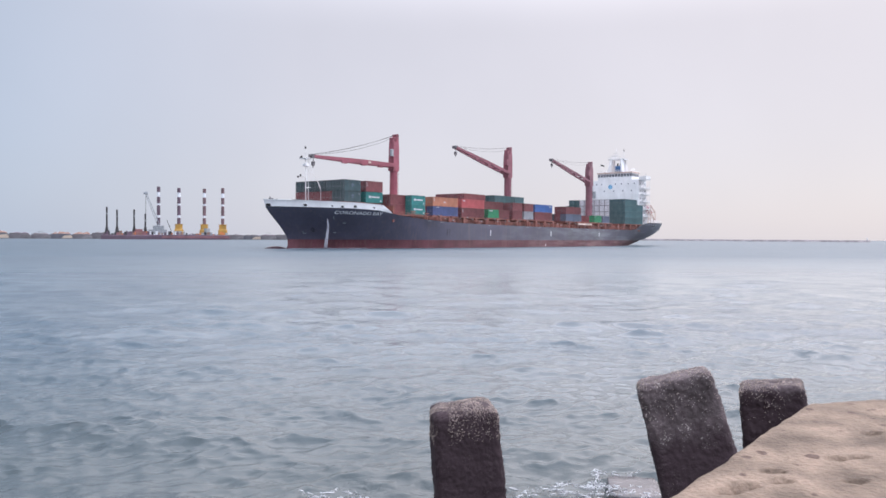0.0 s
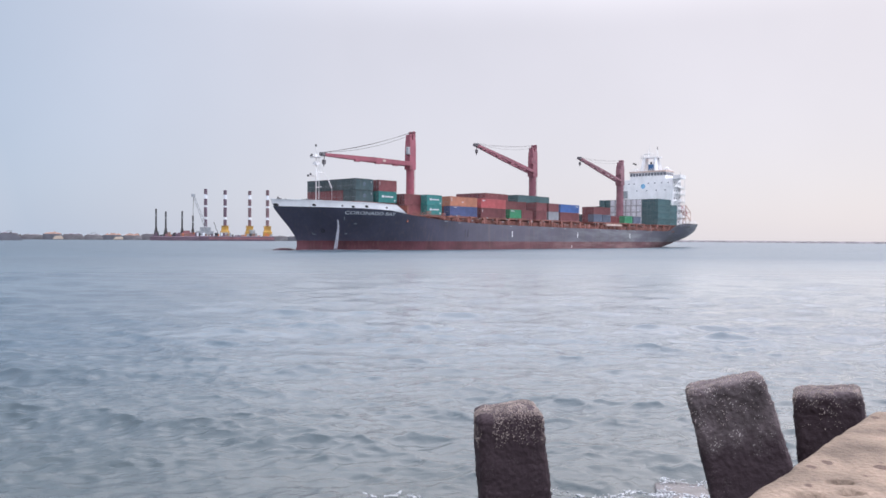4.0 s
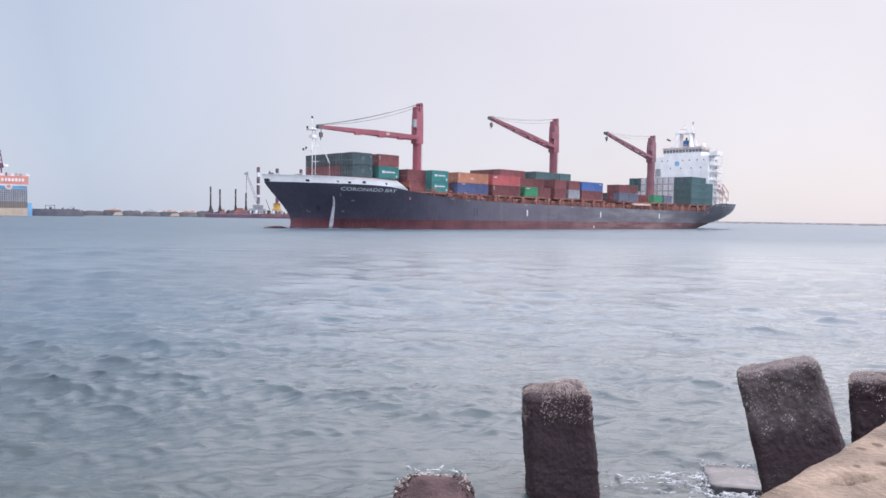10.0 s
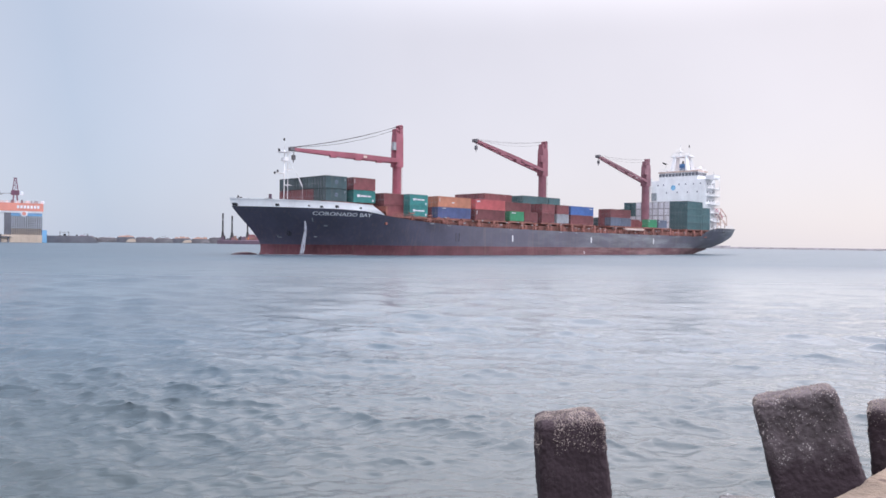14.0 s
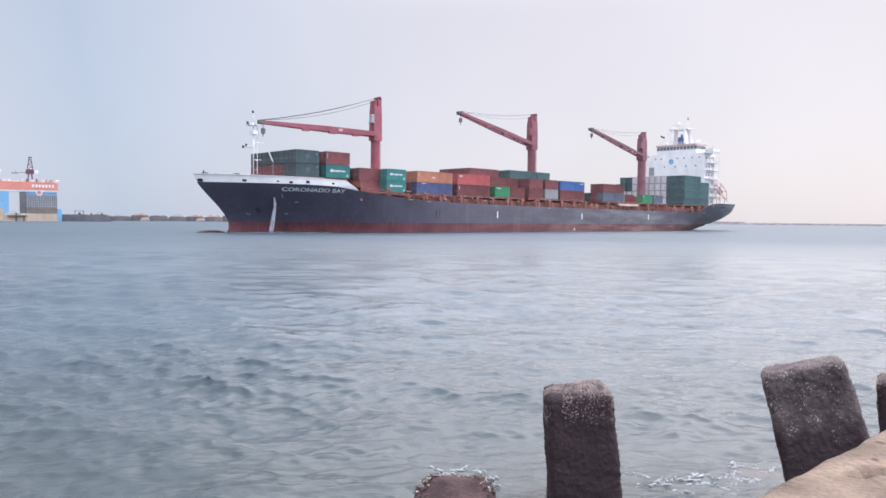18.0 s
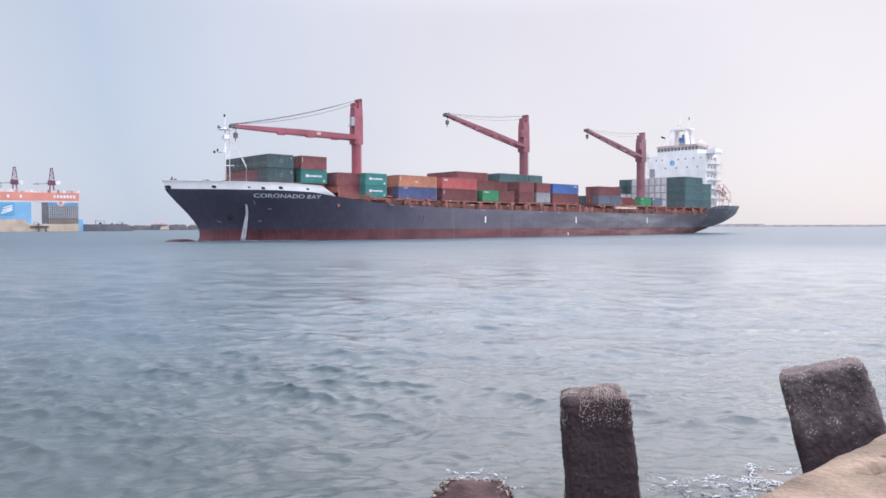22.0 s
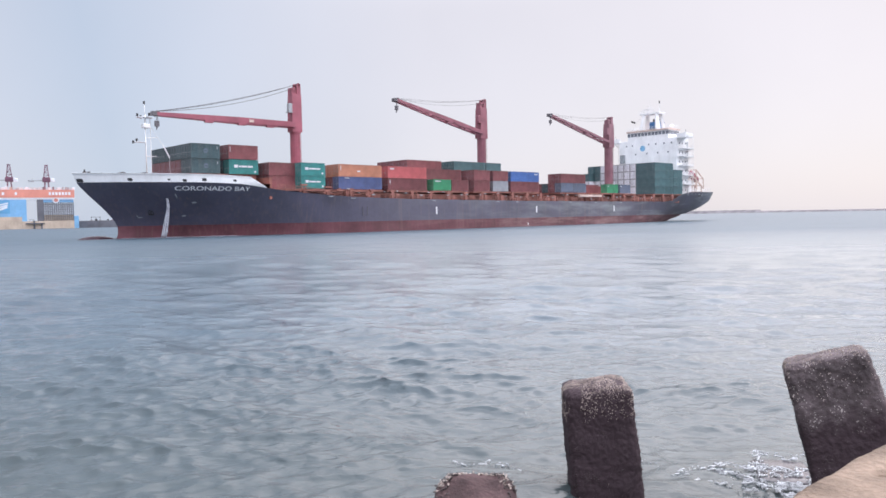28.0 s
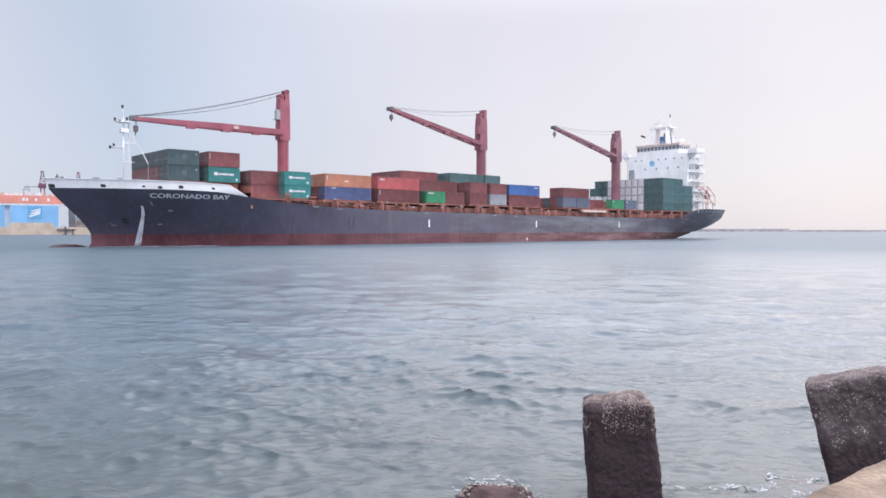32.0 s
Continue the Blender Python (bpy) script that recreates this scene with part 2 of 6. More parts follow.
def haze_aft(m, pale, x0, x1):
    """Patchy pale haze and glare put into the plating's colour, growing towards the stern."""
    n, l = m.node_tree.nodes, m.node_tree.links
    b = n["Principled BSDF"]
    src = b.inputs["Base Color"].links[0].from_socket
    tc, mp, ns = n.new("ShaderNodeTexCoord"), n.new("ShaderNodeMapping"), n.new("ShaderNodeTexNoise")
    mp.inputs["Scale"].default_value = (0.05, 0.2, 0.3)
    ns.inputs["Scale"].default_value, ns.inputs["Detail"].default_value, ns.inputs["Roughness"].default_value = 1.0, 8, 0.68
    l.new(tc.outputs["Object"], mp.inputs[0])
    l.new(mp.outputs[0], ns.inputs["Vector"])
    sep, aft, patch_ = n.new("ShaderNodeSeparateXYZ"), n.new("ShaderNodeMapRange"), n.new("ShaderNodeMapRange")
    l.new(tc.outputs["Object"], sep.inputs[0])
    aft.inputs[1].default_value, aft.inputs[2].default_value = x0, x1
    aft.inputs[3].default_value, aft.inputs[4].default_value = 0.0, 0.95
    l.new(sep.outputs[0], aft.inputs[0])
    patch_.inputs[1].default_value, patch_.inputs[2].default_value = 0.46, 0.70
    l.new(ns.outputs["Fac"], patch_.inputs[0])
    mul, mx = n.new("ShaderNodeMath"), n.new("ShaderNodeMix")
    mul.operation = "MULTIPLY"
    l.new(aft.outputs[0], mul.inputs[0])
    l.new(patch_.outputs[0], mul.inputs[1])
    mx.data_type = "RGBA"
    mx.inputs[7].default_value = (*pale, 1)
    l.new(mul.outputs[0], mx.inputs[0])
    l.new(src, mx.inputs[6])
    l.new(mx.outputs[2], b.inputs["Base Color"])


# haze and sheen painted into the hull here, and into the boot-topping below
haze_aft(M_HULL, (0.25, 0.285, 0.29), 55, 195)
M_BOOT = mat("boot_red", (0.13, 0.045, 0.056), 0.5, vary=0.35, scale=0.2, fine=1.5, bump=0.05, streak=0.25)
M_BULB = mat("wet_red_paint", (0.045, 0.022, 0.030), 0.3, vary=0.35, scale=0.5, fine=3, bump=0.05)
haze_aft(M_BOOT, (0.29, 0.18, 0.175), 50, 120)
M_WHITE = mat("white_paint", (0.78, 0.78, 0.79), 0.45, vary=0.1, scale=0.3, fine=2.5, bump=0.03, streak=0.10)
M_DECK = mat("deck_red", (0.26, 0.105, 0.085), 0.7, vary=0.35, scale=0.4, fine=3, streak=0.2)
M_RAIL = mat("rail_orange", (0.33, 0.135, 0.110), 0.6, vary=0.35, scale=0.6, fine=3, streak=0.3)
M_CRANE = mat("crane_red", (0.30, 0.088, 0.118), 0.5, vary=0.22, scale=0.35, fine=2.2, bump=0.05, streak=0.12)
# the same red for farther cranes, paled by haze put into the colour
M_CRANE_HAZY = mat("crane_hazy_red", (0.265, 0.095, 0.122), 0.5, vary=0.22, scale=0.35, fine=2.2, bump=0.05, streak=0.15)
M_CRANE_HAZIER = mat("crane_hazier_red", (0.245, 0.115, 0.142), 0.55, vary=0.25, scale=0.35, fine=2.2, bump=0.05, streak=0.2)
M_IRON = mat("weathered_iron", (0.14, 0.13, 0.14), 0.6, vary=0.3, scale=0.8, fine=4)
M_DARK = mat("dark_steel", (0.035, 0.033, 0.036), 0.55, vary=0.3, scale=1, fine=6)
M_GREY = mat("grey_steel", (0.33, 0.35, 0.37), 0.5, vary=0.25, scale=0.8, fine=4)
M_NAME = mat("bright_white_lettering", (0.80, 0.80, 0.82), 0.45, vary=0.12, scale=0.6, fine=4)
# glass for the far windows, paled by haze put into its colour
M_PANE = mat("deckhouse_glass", (0.17, 0.18, 0.21), 0.12, vary=0.2, bump=0)
M_TAN = mat("faded_tan_paint", (0.60, 0.47, 0.42), 0.5, vary=0.2, scale=0.5, fine=3)
M_PALEBLUE = mat("pale_blue_paint", (0.20, 0.42, 0.62), 0.5, vary=0.25, scale=0.8, fine=3)
M_BLUE = mat("blue_paint", (0.05, 0.16, 0.36), 0.5, vary=0.2, scale=0.4, fine=2)
M_ORANGE = mat("orange_paint", (0.60, 0.20, 0.07), 0.5, vary=0.25, scale=0.5, fine=3)
M_LETTER = mat("white_lettering", (0.62, 0.63, 0.66), 0.5, vary=0.2, scale=0.6, fine=4)
M_SPRAY = mat("white_water", (0.36, 0.37, 0.42), 0.75, vary=0.2, scale=1.2, fine=6, bump=0.5)
CONTAINER = {
    "dark_green": mat("container_dark_green", (0.048, 0.082, 0.092), 0.55, vary=0.25, scale=0.5, fine=3, streak=0.15, rnd=0.2),
    "teal": mat("container_teal", (0.037, 0.205, 0.196), 0.5, vary=0.2, scale=0.5, fine=3, streak=0.1, rnd=0.1),
    "green": mat("container_green", (0.046, 0.260, 0.130), 0.5, vary=0.2, scale=0.5, fine=3, streak=0.1, rnd=0.1),
    "red": mat("container_red", (0.49, 0.115, 0.12), 0.5, vary=0.18, scale=0.5, fine=3, streak=0.1, rnd=0.08),
    "dark_red": mat("container_dark_red", (0.205, 0.069, 0.075), 0.55, vary=0.25, scale=0.5, fine=3, streak=0.2, rnd=0.18),
    "orange": mat("container_orange", (0.48, 0.205, 0.13), 0.55, vary=0.2, scale=0.5, fine=3, streak=0.15, rnd=0.1),
    "blue": mat("container_blue", (0.058, 0.130, 0.338), 0.5, vary=0.2, scale=0.5, fine=3, streak=0.12, rnd=0.12),
    "dark_teal": mat("container_dark_teal", (0.068, 0.140, 0.150), 0.55, vary=0.22, scale=0.5, fine=3, streak=0.15, rnd=0.1),
    "navy": mat("container_navy", (0.085, 0.110, 0.235), 0.55, vary=0.2, scale=0.5, fine=3, streak=0.15, rnd=0.1),
    "slate": mat("container_slate", (0.12, 0.145, 0.20), 0.55, vary=0.2, scale=0.5, fine=3, streak=0.2, rnd=0.1),
    "grey": mat("container_grey", (0.31, 0.32, 0.345), 0.55, vary=0.2, scale=0.5, fine=3, streak=0.2, rnd=0.1),
    "white": mat("container_white", (0.76, 0.79, 0.84), 0.5, vary=0.15, scale=0.5, fine=3, streak=0.18, rnd=0.1),
}


# ---- building tools ----
class Geo:
    """Vertices and faces that become one mesh."""

    def __init__(self):
        self.v, self.f = [], []

    def add(self, verts, faces):
        k = len(self.v)
        self.v += [tuple(p) for p in verts]
        self.f += [tuple(i + k for i in q) for q in faces]
        return self

    def box(self, x0, x1, y0, y1, z0, z1, m=None, c=0.0):
        """A box; c chamfers its four upright edges and its top."""
        if c:
            o = [(x0 + c, y0), (x1 - c, y0), (x1, y0 + c), (x1, y1 - c), (x1 - c, y1), (x0 + c, y1), (x0, y1 - c), (x0, y0 + c)]
            cx, cy = (x0 + x1) / 2, (y0 + y1) / 2
            sx, sy = 1 - 2 * c / (x1 - x0), 1 - 2 * c / (y1 - y0)
            i = [(cx + (x - cx) * sx, cy + (y - cy) * sy) for x, y in o]
            vs = [(x, y, z0) for x, y in o] + [(x, y, z1 - c) for x, y in o] + [(x, y, z1) for x, y in i]
            fs = [tuple(range(7, -1, -1)), tuple(range(16, 24))]
            for r in (0, 8):
                fs += [(r + k, r + (k + 1) % 8, r + 8 + (k + 1) % 8, r + 8 + k) for k in range(8)]
        else:
            vs = [(x, y, z) for z in (z0, z1) for x, y in ((x0, y0), (x1, y0), (x1, y1), (x0, y1))]
            fs = [(3, 2, 1, 0), (4, 5, 6, 7), (0, 1, 5, 4), (1, 2, 6, 5), (2, 3, 7, 6), (3, 0, 4, 7)]
        if m is not None:
            vs = [m @ Vector(p) for p in vs]
        return self.add(vs, fs)

    def tube(self, a, b, r, n=8, r2=None):
        a, b = Vector(a), Vector(b)
        r2 = r if r2 is None else r2
        d = (b - a).normalized()
        u = d.orthogonal().normalized()
        w = d.cross(u)
        ring = [(math.cos(2 * math.pi * k / n), math.sin(2 * math.pi * k / n)) for k in range(n)]
        vs = [a + (u * c + w * s) * r for c, s in ring] + [b + (u * c + w * s) * r2 for c, s in ring]
        fs = [(k, (k + 1) % n, n + (k + 1) % n, n + k) for k in range(n)] + [tuple(range(n - 1, -1, -1)), tuple(range(n, 2 * n))]
        return self.add(vs, fs)

    def beam(self, a, b, w, h, w2=None, h2=None):
        """A square beam from a to b, w wide across and h high, tapering to w2 and h2."""
        a, b = Vector(a), Vector(b)
        w2, h2 = w2 or w, h2 or h
        d = (b - a).normalized()
        s = d.cross(Vector((0, 0, 1)))
        s = s.normalized() if s.length > 1e-4 else Vector((0, 1, 0))
        t = s.cross(d)
        vs = [p + s * (x * ww / 2) + t * (z * hh / 2) for p, ww, hh in ((a, w, h), (b, w2, h2)) for x, z in ((-1, -1), (1, -1), (1, 1), (-1, 1))]
        return self.add(vs, [(0, 1, 2, 3), (7, 6, 5, 4), (0, 4, 5, 1), (1, 5, 6, 2), (2, 6, 7, 3), (3, 7, 4, 0)])

    def loft(self, rings, close=False, caps=False):
        n = len(rings[0])
        fs = []
        for i in range(len(rings) - 1):
            for k in range(n if close else n - 1):
                fs.append((i * n + k, i * n + (k + 1) % n, (i + 1) * n + (k + 1) % n, (i + 1) * n + k))
        if caps:
            fs += [tuple(range(n - 1, -1, -1)), tuple(range((len(rings) - 1) * n, len(rings) * n))]
        return self.add([p for r in rings for p in r], fs)

    def mesh(self, name, material, smooth=False):
        me = bpy.data.meshes.new(name)
        me.from_pydata(self.v, [], self.f)
        me.materials.append(material)
        if smooth:
            me.polygons.foreach_set("use_smooth", [True] * len(me.polygons))
        me.update()
        return me


def part(name, geo, material, parent=None, label="", smooth=False, at=None):
    """Links a Geo (or a ready mesh) as one mesh object under a thing or a part."""
    me = geo.mesh(name, material, smooth) if isinstance(geo, Geo) else geo
    ob = new(name, me)
    if parent is not None:
        ob.parent = parent
    if at is not None:
        ob.matrix_basis = at
    if label:
        tagged(ob, label)
    return ob


# ---- the sea ----
def sea():
    """One sheet to the horizon: short steep waves near the shore, finer tone by the material further off."""
    rng = np.random.RandomState(3)
    ys = [1.6]
    while ys[-1] < 4900:
        y = ys[-1]
        ys.append(y + max(0.028, y * y / 4600) if y < 170 else y * 1.04)
    ys = np.array(ys)
    a = np.concatenate([np.linspace(-2.6, -0.8, 40, endpoint=False), np.linspace(-0.8, 0.8, 760), np.linspace(0.8, 2.6, 41)[1:]])
    X = a[None, :] * (ys[:, None] + 9)
    Y = np.repeat(ys[:, None], len(a), 1)
    cell = np.maximum(np.maximum(0.028, Y * Y / 4600), 0.0021 * (Y + 9))
    Z, DX, DY = np.zeros_like(X), np.zeros_like(X), np.zeros_like(X)
    gust = 0.9 + 0.25 * np.sin(0.21 * X + 0.13 * Y + 1) * np.sin(0.09 * X - 0.27 * Y) + 0.25 * np.sin(0.05 * X + 0.031 * Y) + 0.12 * np.sin(0.63 * X - 0.35 * Y + 2) * np.sin(0.41 * X + 0.77 * Y)
    for k in range(170):
        lam = 0.17 * (7.0 / 0.17) ** (rng.rand() ** 1.15)
        ang = radians(-100 + (44 if lam < 0.7 else 30) * rng.randn())
        cx, cy = math.cos(ang), math.sin(ang)
        kk = 2 * math.pi / lam
        ph = rng.rand() * 6.28
        row = np.clip((lam / cell[:, :1] - 2.6) / 3, 0, 1)
        last = int((row[:, 0] > 0).sum())
        if not last:
            continue
        th = kk * (cx * X[:last] + cy * Y[:last]) + ph
        steep = 0.030 if lam < 0.35 else 0.030 if lam < 0.9 else 0.021 if lam < 2.5 else 0.014
        amp = steep * lam / 6.283 * row[:last] * gust[:last]
        Z[:last] += amp * np.sin(th)
        DX[:last] += 1.1 * amp * cx * np.cos(th)
        DY[:last] += 1.1 * amp * cy * np.cos(th)
    back = [(-900.0, -60.0, 0.0), (900.0, -60.0, 0.0)]
    n, m = X.shape
    verts = np.concatenate([np.stack([X + DX, Y + DY, Z], 2).reshape(-1, 3), np.array(back)])
    idx = np.arange(n * m).reshape(n, m)
    quads = np.stack([idx[:-1, :-1], idx[:-1, 1:], idx[1:, 1:], idx[1:, :-1]], 2).reshape(-1)
    last = np.array([n * m, n * m + 1] + list(range(m - 1, -1, -1)))
    nq = len(quads) // 4
    me = bpy.data.meshes.new("water")
    me.vertices.add(len(verts))
    me.vertices.foreach_set("co", verts.astype(np.float32).ravel())
    me.loops.add(len(quads) + len(last))
    me.loops.foreach_set("vertex_index", np.concatenate([quads, last]).astype(np.int32))
    me.polygons.add(nq + 1)
    me.polygons.foreach_set("loop_start", np.concatenate([np.arange(nq) * 4, [nq * 4]]).astype(np.int32))
    me.polygons.foreach_set("use_smooth", np.ones(nq + 1, dtype=bool))
    me.materials.append(M_WATER)
    me.update(calc_edges=True)
    me.validate()
    ob = new("water", me)
    return tagged(ob, "grey-blue rippled harbour water under a hazy sky", "water", kind="structure")


# ---- the sea wall and its blocks ----
def stone_material(name, base, crust, wet_low=None, fine=26.0, spots=36.0, rare=0.0, scale=2.8):
    """Concrete with coarse aggregate: grains, pits, and spots of pale crust or painted-dark pits."""
    m = mat(name, base, 0.85, vary=0.5, scale=scale, fine=fine, bump=0.7, spec=0.25)
    n, l = m.node_tree.nodes, m.node_tree.links
    b = n["Principled BSDF"]
    src = b.inputs["Base Color"].links[0].from_socket
    tc = n.new("ShaderNodeTexCoord")
    vo = n.new("ShaderNodeTexVoronoi")
    vo.inputs["Scale"].default_value = spots
    l.new(tc.outputs["Object"], vo.inputs["Vector"])
    ns = n.new("ShaderNodeTexNoise")
    ns.inputs["Scale"].default_value, ns.inputs["Detail"].default_value = 2.5 * scale, 6
    l.new(tc.outputs["Object"], ns.inputs["Vector"])
    cut = n.new("ShaderNodeMath")
    cut.operation = "SUBTRACT"
    l.new(ns.outputs["Fac"], cut.inputs[0])
    l.new(vo.outputs["Distance"], cut.inputs[1])
    ramp = n.new("ShaderNodeValToRGB")
    ramp.color_ramp.elements[0].position, ramp.color_ramp.elements[1].position = 0.25 + rare, 0.36 + rare
    ramp.color_ramp.elements[0].color, ramp.color_ramp.elements[1].color = (0, 0, 0, 1), (0.95, 0.95, 0.95, 1)
    l.new(cut.outputs[0], ramp.inputs[0])
    mx = n.new("ShaderNodeMix")
    mx.data_type = "RGBA"
    mx.inputs[7].default_value = (*crust, 1)
    l.new(ramp.outputs[0], mx.inputs[0])
    l.new(src, mx.inputs[6])
    l.new(mx.outputs[2], b.inputs["Base Color"])
    if wet_low is not None:
        # soaked and weed-dark below the splash line, with a ragged edge
        sep, ed = n.new("ShaderNodeSeparateXYZ"), n.new("ShaderNodeMath")
        ed.operation = "MULTIPLY_ADD"
        ed.inputs[1].default_value = 0.55
        l.new(tc.outputs["Object"], sep.inputs[0])
        l.new(ns.outputs["Fac"], ed.inputs[0])
        l.new(sep.outputs[2], ed.inputs[2])
        rg = n.new("ShaderNodeMapRange")
        rg.inputs[1].default_value, rg.inputs[2].default_value = wet_low + 0.12, wet_low + 0.42
        rg.inputs[3].default_value, rg.inputs[4].default_value = 0.93, 0.0
        l.new(ed.outputs[0], rg.inputs[0])
        wm = n.new("ShaderNodeMix")
        wm.data_type = "RGBA"
        wm.inputs[7].default_value = (0.038, 0.024, 0.029, 1)
        l.new(rg.outputs[0], wm.inputs[0])
        l.new(mx.outputs[2], wm.inputs[6])
        l.new(wm.outputs[2], b.inputs["Base Color"])
    return m


M_BLOCK = stone_material("weathered_concrete_block", (0.070, 0.042, 0.043), (0.10, 0.062, 0.06))
M_BLOCKS = {k: stone_material("weathered_concrete_block", (0.112, 0.088, 0.092), (0.40, 0.36, 0.34), wet_low=z, spots=42.0, rare=0.05) for k, z in ((1, 0.16), (2, -0.60), (3, 0.0))}
M_BARN = mat("barnacle_shell", (0.38, 0.31, 0.275), 0.8, vary=0.5, scale=9, fine=60, bump=0.3)
M_MUSSEL = mat("wet_dark_shell", (0.030, 0.020, 0.020), 0.45, vary=0.4, scale=9, fine=60, bump=0.3)
M_WET = mat("wet_grey_concrete", (0.075, 0.067, 0.074), 0.2, vary=0.4, scale=3, fine=24, bump=0.15, spec=0.5)
# dark spots stand for small unbuilt pits, their shade put into the colour
M_SLAB = stone_material("sea_wall_concrete", (0.215, 0.158, 0.120), (0.085, 0.055, 0.044), fine=53.0, spots=11.6, rare=0.07, scale=5.0)


def block(label, m, wx, wy, h, seed, crust, taper=0.06, nx=52, nz=110):
    """A concrete armour leg: a tapering post with worn round edges, pits and shells. Its origin is the top's centre."""
    rng = random.Random(seed)
    rad = 0.10 if seed == 1 else 0.075
    off = Vector((seed * 7.1, seed * 3.3, seed * 1.7))

    def surf(p, nrm):
        k = 1 + taper * (-p[2]) / h
        q = Vector((p[0] * k, p[1] * k, p[2]))
        d = 0.012 * noise.fractal(q * 4 + off, 1.0, 2.0, 4) + 0.012 * noise.noise(q * 21 + off) + 0.008 * noise.noise(q * 46 + off)
        d -= 0.035 * max(0.0, noise.noise(q * 6 - off) - 0.38)
        return q + nrm * d

    def rounded(x, y, z):
        c = Vector((max(-wx / 2 + rad, min(wx / 2 - rad, x)), max(-wy / 2 + rad, min(wy / 2 - rad, y)), min(z, -rad)))
        d = Vector((x, y, z)) - c
        nrm = d.normalized() if d.length > 1e-6 else Vector((0, 0, 1))
        q = c + nrm * rad
        q.z += (0.035 if seed == 1 else 0.008) * max(0.0, nrm.z) * (1 - (2 * x / wx) ** 2) * (1 - (2 * y / wy) ** 2)
        return surf(q, nrm), nrm

    g = Geo()
    per = []
    for k in range(nx):
        per.append((-wx / 2 + wx * k / nx, -wy / 2))
    for k in range(nx):
        per.append((wx / 2, -wy / 2 + wy * k / nx))
    for k in range(nx):
        per.append((wx / 2 - wx * k / nx, wy / 2))
    for k in range(nx):
        per.append((-wx / 2, wy / 2 - wy * k / nx))
    rings = []
    for j in range(nz + 1):
        z = -h * (1 - j / nz) ** 1.15
        rings.append([rounded(x, y, z)[0] for x, y in per])
    for s in (0.94, 0.86, 0.74, 0.6, 0.45, 0.3, 0.16, 0.05):
        rings.append([rounded(x * s, y * s, 0)[0] for x, y in per])
    g.loft(rings, close=True, caps=True)
    ob = part("armour_block", g, M_BLOCKS[seed], smooth=True)
    ob.matrix_basis = m
    tagged(ob, label, "concrete block", group="armour blocks by the sea wall")
    # shells: dense on the top, in patches below
    for nm, material, count, low, lab in (("barnacle_crust", M_BARN, int(3400 * crust), False, "pale crust of barnacles"), ("mussel_crust", M_MUSSEL, 1600, True, "dark wet shells"), ("barnacle_cluster", M_BARN, 34, True, "scattered pale barnacles")):
        b = Geo()
        made = 0
        for _ in range(count * 6):
            if made >= count:
                break
            f = rng.random()
            if f < (0.62 if not low else 0.0):
                x, y, z = rng.uniform(-wx / 2, wx / 2), rng.uniform(-wy / 2, wy / 2), 0.0
            else:
                side = rng.randrange(3)
                x, y = ((rng.uniform(-wx / 2, wx / 2), -wy / 2), (-wx / 2, rng.uniform(-wy / 2, wy / 2)), (wx / 2, rng.uniform(-wy / 2, wy / 2)))[side]
                z = -h * 0.14 * rng.random() ** 1.6 if not low else -h * (0.35 + 0.6 * rng.random())
            p, nrm = rounded(x, y, z)
            if noise.noise(p * 5 + off) < (-0.28 if not low else 0.05):
                continue
            r = rng.uniform(0.003, 0.0085)
            u = nrm.orthogonal().normalized()
            w = nrm.cross(u)
            a0 = rng.random() * 6
            base = [p - nrm * 0.004 + (u * math.cos(a0 + i * 1.2566) + w * math.sin(a0 + i * 1.2566)) * r for i in range(5)]
            top = [p + nrm * r * 0.9 + (u * math.cos(a0 + i * 1.2566) + w * math.sin(a0 + i * 1.2566)) * r * 0.45 for i in range(5)]
            b.add(base + top, [(i, (i + 1) % 5, 5 + (i + 1) % 5, 5 + i) for i in range(5)] + [(5, 6, 7, 8, 9)])
            made += 1
        if made:
            tagged(part(nm, b, material, ob, lab), kind="stuff")
    return ob


